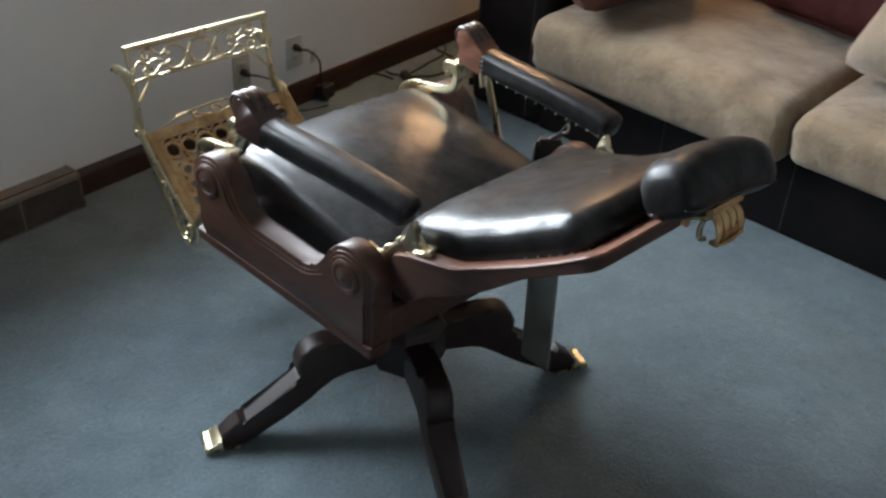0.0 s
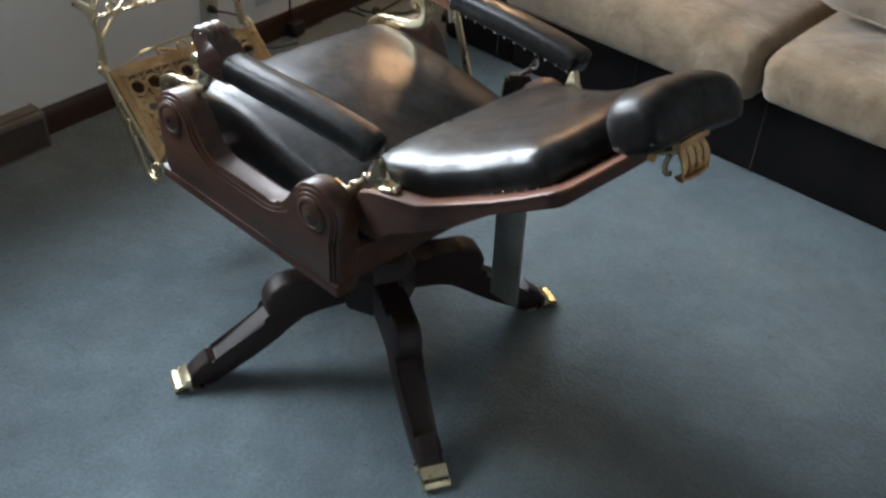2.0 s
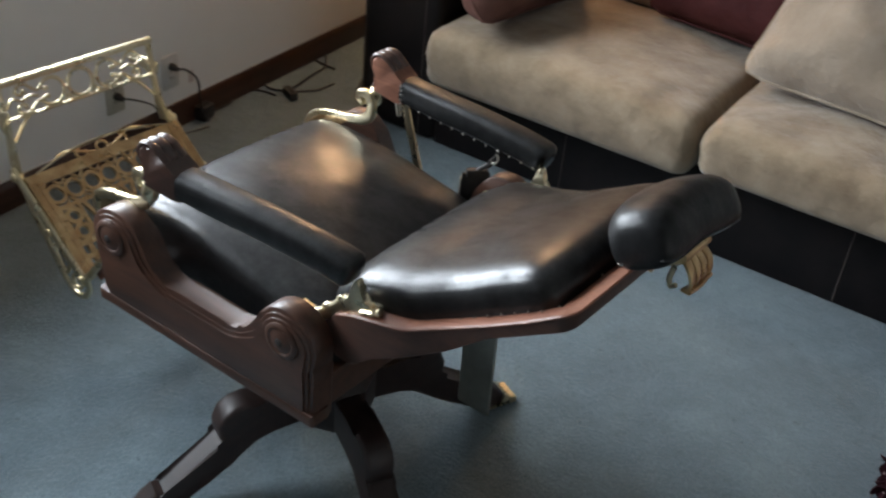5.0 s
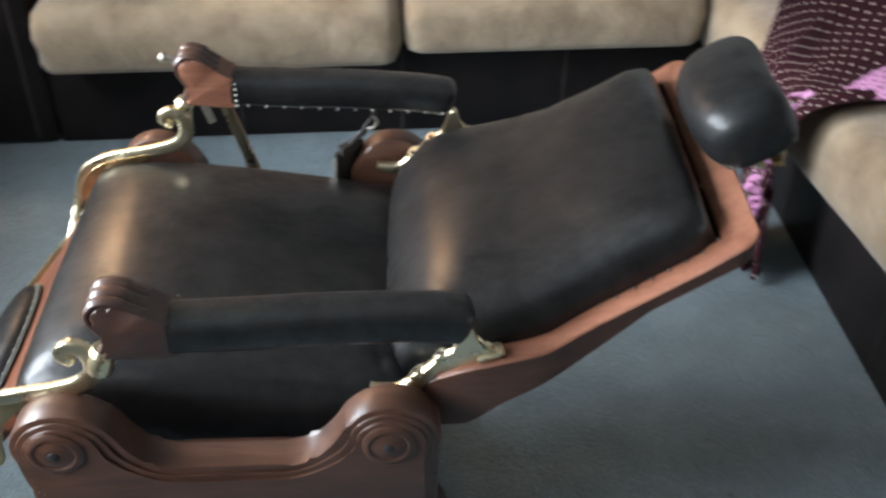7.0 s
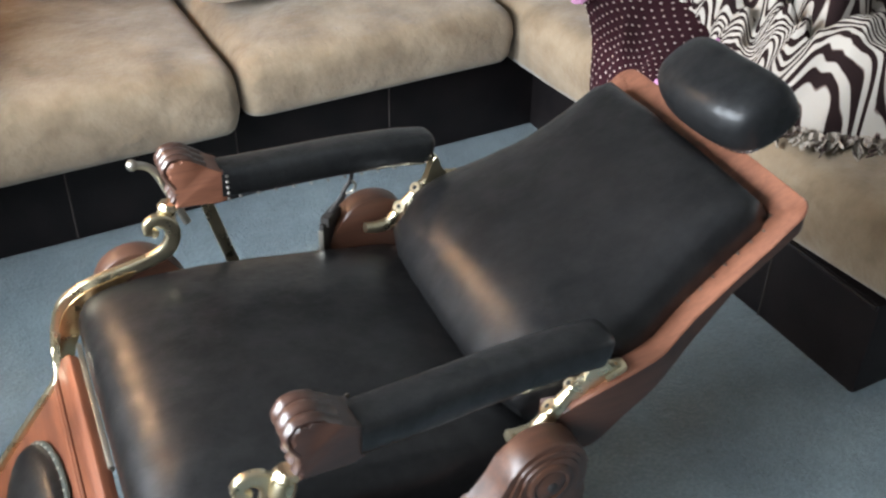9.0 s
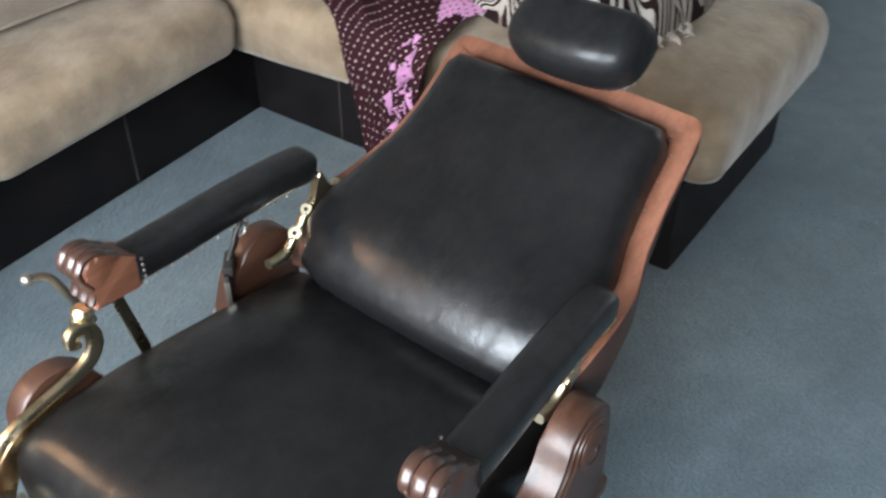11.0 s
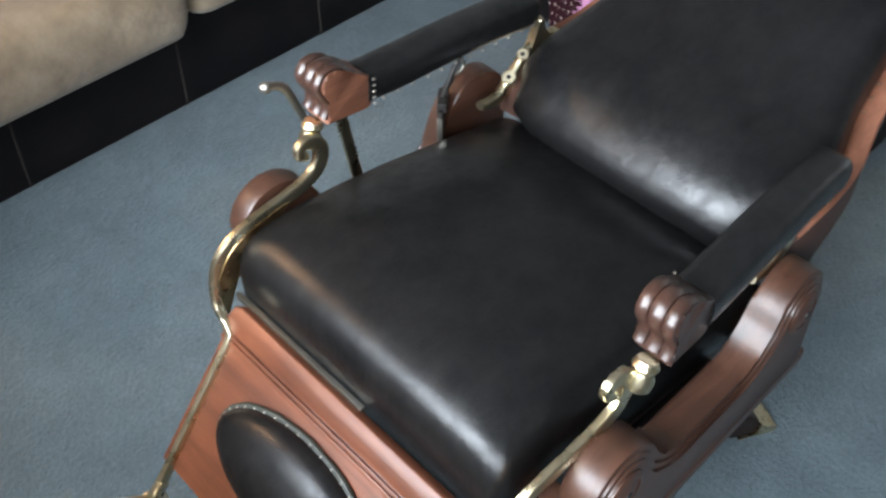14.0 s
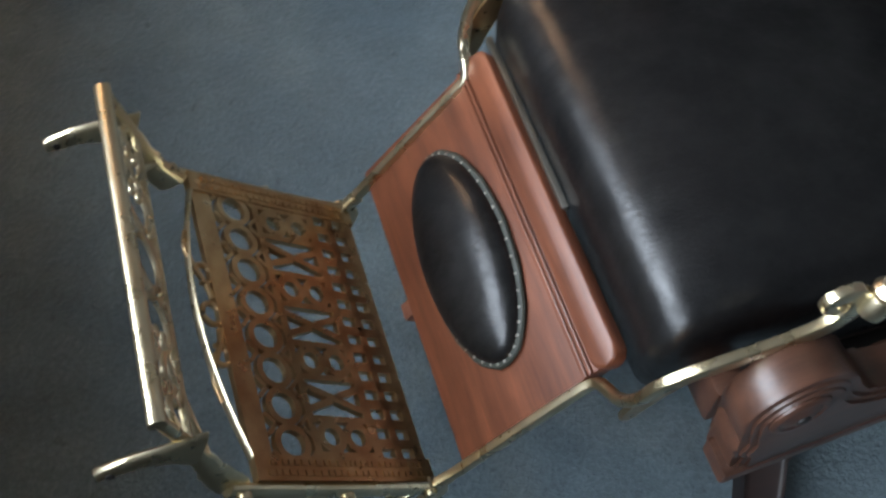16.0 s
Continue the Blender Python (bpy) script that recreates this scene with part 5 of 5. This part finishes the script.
def pillow(w, h, t, seed, m, material, label, group="sofa pillows"):
    """A throw pillow: two bellied sheets that meet in a seam, with pinched corners."""
    bm = bmesh.new()
    n = 18
    grid = {}
    for side in (1, -1):
        for i in range(n + 1):
            for j in range(n + 1):
                a, b = -1 + 2 * i / n, -1 + 2 * j / n
                rim = i in (0, n) or j in (0, n)
                if rim and side < 0:
                    grid[side, i, j] = grid[1, i, j]
                    continue
                pinch = 1 - 0.07 * (1 - a * a) ** 1 * abs(b) ** 4
                pinch2 = 1 - 0.07 * (1 - b * b) * abs(a) ** 4
                belly = ((1 - abs(a) ** 2.6) * (1 - abs(b) ** 2.6)) ** 0.62
                lump = 0.16 * noise.noise(Vector((a * 1.9, b * 1.9, seed + side))) + 0.05 * noise.noise(Vector((a * 5, b * 5, seed)))
                soft = 1 - 0.10 * (abs(a) * abs(b)) ** 5
                grid[side, i, j] = bm.verts.new((a * w / 2 * pinch2 * soft, side * t / 2 * belly * (1 + lump * 2), b * h / 2 * pinch * soft))
    for side in (1, -1):
        for i in range(n):
            for j in range(n):
                bm.faces.new([grid[side, i + p, j + q] for p, q in ((0, 0), (1, 0), (1, 1), (0, 1))])
    ob = thing("throw_pillow", label, "pillow", m, group)
    body = part("cover", bm, material, ob, smooth=60)
    path = [(-1, -1), (1, -1), (1, 1), (-1, 1)]
    pts = []
    for k in range(4):
        p, q = path[k], path[(k + 1) % 4]
        for s in range(9):
            a, b = p[0] + (q[0] - p[0]) * s / 9, p[1] + (q[1] - p[1]) * s / 9
            soft = 1 - 0.10 * (abs(a) * abs(b)) ** 5
            pts.append((a * w / 2 * (1 - 0.07 * (1 - b * b) * abs(a) ** 4) * soft, 0, b * h / 2 * (1 - 0.07 * (1 - a * a) * abs(b) ** 4) * soft))
    part("piping", tube(pts, 0.005, sides=6, closed=True), material, ob)
    return ob


pillow(0.58, 0.50, 0.26, 1.0, ROOM @ pose(-0.50, 1.46, 0.690, -36, 4, 88), ROSE_CLOTH, "rose-brown throw pillow leaning in the sofa corner")
pillow(0.60, 0.52, 0.22, 2.0, ROOM @ pose(0.19, 1.80, 0.72, -18, 3, -2), MAROON_CLOTH, "dark maroon throw pillow leaning on the sofa back")
pillow(0.70, 0.46, 0.30, 3.0, ROOM @ pose(0.66, 1.60, 0.645, -48, 0, -6), SUEDE_BACK, "beige suede throw pillow lying back on the sofa")
flo = pillow(0.62, 0.50, 0.16, 4.0, ROOM @ pose(1.28, 1.59, 0.69, -34, 0, -9), FLORAL_DARK, "charcoal throw pillow with white flower print")
random.seed(11)


def flower(x, z, r, parent, turn):
    bm = bmesh.new()
    for k in range(5):
        a = turn + 2 * math.pi * k / 5
        c = Vector((x + 0.62 * r * math.cos(a), 0, z + 0.62 * r * math.sin(a)))
        ring = []
        for q in range(10):
            b = 2 * math.pi * q / 10
            du, dv = 0.44 * r * math.cos(b), 0.27 * r * math.sin(b)
            ring.append((c.x + du * math.cos(a) - dv * math.sin(a), c.z + du * math.sin(a) + dv * math.cos(a)))
        vs = []
        for px, pz in ring:
            a_, b_ = min(0.97, max(-0.97, px / 0.31)), min(0.97, max(-0.97, pz / 0.25))
            belly = ((1 - abs(a_) ** 2.6) * (1 - abs(b_) ** 2.6)) ** 0.62 * (1 + 0.32 * noise.noise(Vector((a_ * 1.9, b_ * 1.9, 3.0))) + 0.10 * noise.noise(Vector((a_ * 5, b_ * 5, 4.0))))
            vs.append(bm.verts.new((px, -0.08 * belly - 0.013, pz)))
        bm.faces.new(vs)
    part("printed_flower", bm, FLORAL_WHITE, parent)


for row in range(5):
    for k in range(7):
        flower(-0.262 + 0.087 * k + random.uniform(-0.018, 0.018), -0.205 + 0.098 * row + 0.03 * (k % 2) + random.uniform(-0.015, 0.015), random.uniform(0.040, 0.056), flo, random.uniform(0, 6))

# ---- blankets ----


def lerp_line(line, t):
    f = t * (len(line) - 1)
    i = min(int(f), len(line) - 2)
    return Vector(line[i]).lerp(Vector(line[i + 1]), f - i)


def cloth(left, right, nu, nv, fold, seed, wide, long, thick=0.006, freq=5.0):
    """A cloth between two edge lines, with folds across it, given thickness; UV in metres."""
    bm = bmesh.new()
    uvs = {}
    l, r = smooth_line(left, 6), smooth_line(right, 6)
    rows = []
    for j in range(nv + 1):
        v = j / nv
        a, b = lerp_line(l, v), lerp_line(r, v)
        a2, b2 = lerp_line(l, min(1, v + 0.02)), lerp_line(r, min(1, v + 0.02))
        a1, b1 = lerp_line(l, max(0, v - 0.02)), lerp_line(r, max(0, v - 0.02))
        row = []
        for i in range(nu + 1):
            u = i / nu
            p = a.lerp(b, u)
            along = (a2.lerp(b2, u) - a1.lerp(b1, u)).normalized()
            nrm = (b - a).normalized().cross(along)
            nrm = nrm if nrm.z > 0 or abs(nrm.z) < 0.3 and nrm.x < 0 else -nrm
            w = noise.noise(Vector((u * freq, v * 1.6, seed))) + 0.5 * noise.noise(Vector((u * freq * 2.3, v * 3.1, seed + 5)))
            p = p + nrm * (fold * (w + 0.55))
            vert = bm.verts.new(p)
            uvs[vert] = (u * wide, v * long)
            row.append(vert)
        rows.append(row)
    layer = bm.loops.layers.uv.new("uv")
    for j in range(nv):
        for i in range(nu):
            f = bm.faces.new((rows[j][i], rows[j][i + 1], rows[j + 1][i + 1], rows[j + 1][i]))
            for lp in f.loops:
                lp[layer].uv = uvs[lp.vert]
    bmesh.ops.recalc_face_normals(bm, faces=bm.faces)
    bmesh.ops.solidify(bm, geom=list(bm.faces), thickness=thick)
    return bm


def fringe(points, material, parent, name, label, seed, length, width, hang):
    """Knotted strips along an edge, each a bent tongue with thickness."""
    random.seed(seed)
    bm = bmesh.new()
    layer = bm.loops.layers.uv.new("uv")
    for p in points:
        p = Vector(p)
        for k in range(2):
            d = (Vector(hang) + Vector((random.uniform(-0.5, 0.3), random.uniform(-0.8, 0.8), random.uniform(-0.5, 0.5)))).normalized()
            sd = d.cross(Vector((random.uniform(-1, 1), random.uniform(-1, 1), 0.4))).normalized()
            L, w = length * random.uniform(0.6, 1.2), width * random.uniform(0.7, 1.2)
            up = d.cross(sd)
            prev = None
            for s in range(5):
                t = s / 4
                q = p + d * (L * t) + up * (0.35 * L * math.sin(t * 2.6)) + Vector((0, 0, -0.25 * L * t * t))
                ww = w * (0.5 + 0.7 * math.sin(math.pi * min(1, t * 0.9 + 0.15)))
                cur = [bm.verts.new(q + sd * ww + up * 0.0015), bm.verts.new(q - sd * ww + up * 0.0015), bm.verts.new(q - sd * ww - up * 0.0015), bm.verts.new(q + sd * ww - up * 0.0015)]
                if prev:
                    for e in range(4):
                        f = bm.faces.new((prev[e], prev[(e + 1) % 4], cur[(e + 1) % 4], cur[e]))
                        for lp in f.loops:
                            lp[layer].uv = (lp.vert.co.y * 1.0 + seed, lp.vert.co.z + lp.vert.co.x)
                else:
                    bm.faces.new(cur[::-1])
                prev = cur
            bm.faces.new(prev)
    return part(name, bm, material, parent, label, 40)


polka = thing("polka_blanket", "brown fleece blanket with pale polka dots and pink knotted fringe", "blanket", ROOM.copy())
part("fleece", cloth(
    [(1.66, 1.30, 0.50), (1.45, 1.27, 0.495), (1.30, 1.18, 0.488), (1.20, 1.00, 0.482), (1.135, 0.88, 0.455), (1.105, 0.83, 0.36), (1.105, 0.80, 0.20), (1.11, 0.79, 0.03)],
    [(1.66, 0.66, 0.51), (1.45, 0.64, 0.495), (1.32, 0.60, 0.488), (1.20, 0.58, 0.482), (1.13, 0.585, 0.455), (1.10, 0.60, 0.36), (1.095, 0.61, 0.20), (1.10, 0.60, 0.04)],
    46, 70, 0.016, 3.3, 0.55, 1.0, freq=6.0), POLKA, polka, "brown fleece with pale dots", 60)
part("pink_lining", cloth(
    [(1.410, 0.725, 0.510), (1.345, 0.695, 0.510), (1.275, 0.660, 0.506), (1.212, 0.622, 0.492)],
    [(1.405, 0.600, 0.492), (1.350, 0.562, 0.490), (1.290, 0.580, 0.490), (1.215, 0.606, 0.482)],
    16, 24, 0.008, 8.0, 0.13, 0.30), PINK, polka, "turned-up pink lining with dark dots", 60)
fringe([(1.150 - 0.05 * min(1, k / 5), 0.632 + 0.016 * math.sin(k * 1.9) + 0.0012 * k, 0.482 - 0.0125 * k) for k in range(27)], PINK, polka, "fringe", "pink knotted fringe", 4, 0.036, 0.011, (-0.5, 0.1, -0.35))
fringe([(1.36 - 0.012 * k, 1.22 - 0.014 * k + 0.01 * math.sin(k * 2.1), 0.505) for k in range(12)], PINK, polka, "fringe", "pink knotted fringe", 5, 0.04, 0.009, (-0.6, 0.2, 0.3))
fringe([(1.105, 0.60 + 0.0095 * k, 0.05) for k in range(20)], POLKA, polka, "fringe", "brown knotted fringe", 7, 0.035, 0.008, (-0.3, 0, -0.5))

zebra = thing("zebra_blanket", "crumpled cream and dark brown zebra fleece blanket", "blanket", ROOM.copy())


ZY = [0.14, 0.19, 0.28, 0.36, 0.48, 0.60, 0.72, 0.94, 1.06]
ZX = [1.58, 1.42, 1.31, 1.255, 1.305, 1.335, 1.38, 1.44, 1.54]


def zebra_front(y):
    return float(np.interp(y, ZY, ZX))


def crease(x, y, seed):
    """Sharp-crested wandering folds, 0 to 1."""
    wx, wy = 0.12 * noise.noise(Vector((x * 3.5, y * 3.5, seed))), 0.12 * noise.noise(Vector((x * 3.5, y * 3.5, seed + 20)))
    return math.exp(-(3.4 * noise.noise(Vector(((x + wx) * 3.6, (y + wy) * 7.5, seed + 7)))) ** 2)


def valley(x, y):
    """Narrow deep gaps between the bulging folds, running in from the front edge, 0 to 1."""
    a = x * 0.62 + y * 0.78
    b = y * 0.62 - x * 0.78 + 0.05 * noise.noise(Vector((x * 6, y * 6, 2)))
    return math.exp(-(9.5 * noise.noise(Vector((a * 2.4, b * 7.0, 31.0)))) ** 2)


def zebra_heap():
    bm = bmesh.new()
    layer = bm.loops.layers.uv.new("uv")
    nu, nv, rows = 130, 180, []
    for j in range(nv + 1):
        v = j / nv
        row = []
        for i in range(nu + 1):
            u = i / nu
            y = 0.14 + 0.93 * v
            front = zebra_front(y) + 0.018 * noise.noise(Vector((y * 16, 0, 3)))
            x = front + (1.97 - front) * u
            y += 0.05 * noise.noise(Vector((x * 5, 1, v * 3)))
            edge = min(1.0, min(u, 1 - u, v * 1.3, 1 - v) * 8)
            c1, c2, c3 = crease(x, y, 1.0), crease(y * 0.8 + 3, x * 0.9, 9.0), crease(x * 2.3 + 5, y * 2.1, 4.0)
            heap = 0.075 * math.sin(math.pi * min(1, u * 1.15)) * math.sin(math.pi * min(1, v * 1.1 + 0.08)) ** 0.5
            h = 0.474 + edge ** 0.5 * (0.022 + heap + 0.080 * c1 + 0.055 * c2 + 0.020 * c3)
            cut = valley(x, y)
            h = max(0.477, h + edge * (0.022 - 0.115 * cut))
            x += 0.03 * (c1 - 0.5) * edge
            vt = bm.verts.new((x, y, h))
            row.append((vt, ((x - 1.2) * 1.15 + 0.06 * c1 + 0.04 * c2, y * 1.1 + 0.05 * c2 + 0.05 * cut)))
        rows.append(row)
    for j in range(nv):
        for i in range(nu):
            q = (rows[j][i], rows[j][i + 1], rows[j + 1][i + 1], rows[j + 1][i])
            f = bm.faces.new([a[0] for a in q])
            for lp, a in zip(f.loops, q):
                lp[layer].uv = a[1]
    bmesh.ops.recalc_face_normals(bm, faces=bm.faces)
    bmesh.ops.solidify(bm, geom=list(bm.faces), thickness=0.008)
    return bm


part("fleece", zebra_heap(), ZEBRA, zebra, smooth=70)
fringe([(zebra_front(y) - 0.004, y, 0.484) for y in [0.145 + 0.0085 * k for k in range(30)]], ZEBRA_PALE, zebra, "fringe", "cream and brown cut fringe", 9, 0.050, 0.008, (-0.7, -0.5, 0.15))
fringe([(zebra_front(y) - 0.002, y, 0.487) for y in [0.62 + 0.02 * k for k in range(14)]], ZEBRA_PALE, zebra, "fringe", "cream and brown cut fringe", 10, 0.028, 0.006, (-0.7, 0.2, 0.2))

scrap = thing("green_cloth", "crumpled olive green cloth tucked by the zebra blanket", "cloth", ROOM.copy())
part("fabric", cloth([(1.81, 0.19, 0.482), (1.87, 0.17, 0.49), (1.94, 0.19, 0.483)], [(1.81, 0.12, 0.478), (1.87, 0.09, 0.48), (1.95, 0.11, 0.476)], 10, 14, 0.012, 2.0, 0.1, 0.15), GREEN_CLOTH, scrap, smooth=60)

# ---- folding tray table ----
tray = thing("tray_table", "folding pale pine tray table with crossed legs", "tray table", ROOM @ pose(0.070, 0.012, 0))
TZ = 0.575
part("tray_top", box(1.955, 2.385, -0.74, -0.31, TZ - 0.016, TZ, 0.006), PINE, tray)
part("apron", box(1.975, 2.365, -0.355, -0.335, TZ - 0.045, TZ - 0.016, 0.003), PINE, tray)
part("apron", box(1.975, 2.365, -0.715, -0.695, TZ - 0.045, TZ - 0.016, 0.003), PINE, tray)


def strip(p, q, w, t, ref):
    return tube([p, q], w, t, sides=8, square=0.35, ref=ref)


for x in (1.995, 2.335):
    leg = part("leg", strip((x, -0.345, TZ - 0.02), (x, -0.62, 0.0), 0.013, 0.009, (1, 0, 0)), PINE, tray)
    part("leg", strip((x + (0.018 if x < 2.1 else -0.018), -0.705, TZ - 0.02), (x + (0.018 if x < 2.1 else -0.018), -0.325, 0.0), 0.013, 0.009, (1, 0, 0)), PINE, tray)
    part("pivot_bolt", lathe([(0.005, -0.014), (0.005, 0.014)], (x + (0.009 if x < 2.1 else -0.009), -0.505, 0.272), (1, 0, 0), sides=10), STEEL, leg)
part("crossbar", strip((2.0, -0.40, 0.115), (2.33, -0.40, 0.115), 0.010, 0.008, (0, 1, 0)), PINE, tray)
part("crossbar", strip((2.0, -0.575, 0.09), (2.33, -0.575, 0.09), 0.010, 0.008, (0, 1, 0)), PINE, tray)
dish = thing("dark_tray", "dark reddish-brown dish standing on the tray table", "dish", ROOM @ pose(2.24, -0.548, TZ))
part("bowl", lathe([(0.03, 0.0), (0.09, 0.004), (0.105, 0.02), (0.110, 0.035), (0.104, 0.035), (0.095, 0.02), (0.085, 0.01), (0.02, 0.008)], (0, 0, 0), (0, 0, 1)), MAROON_CLOTH, dish)
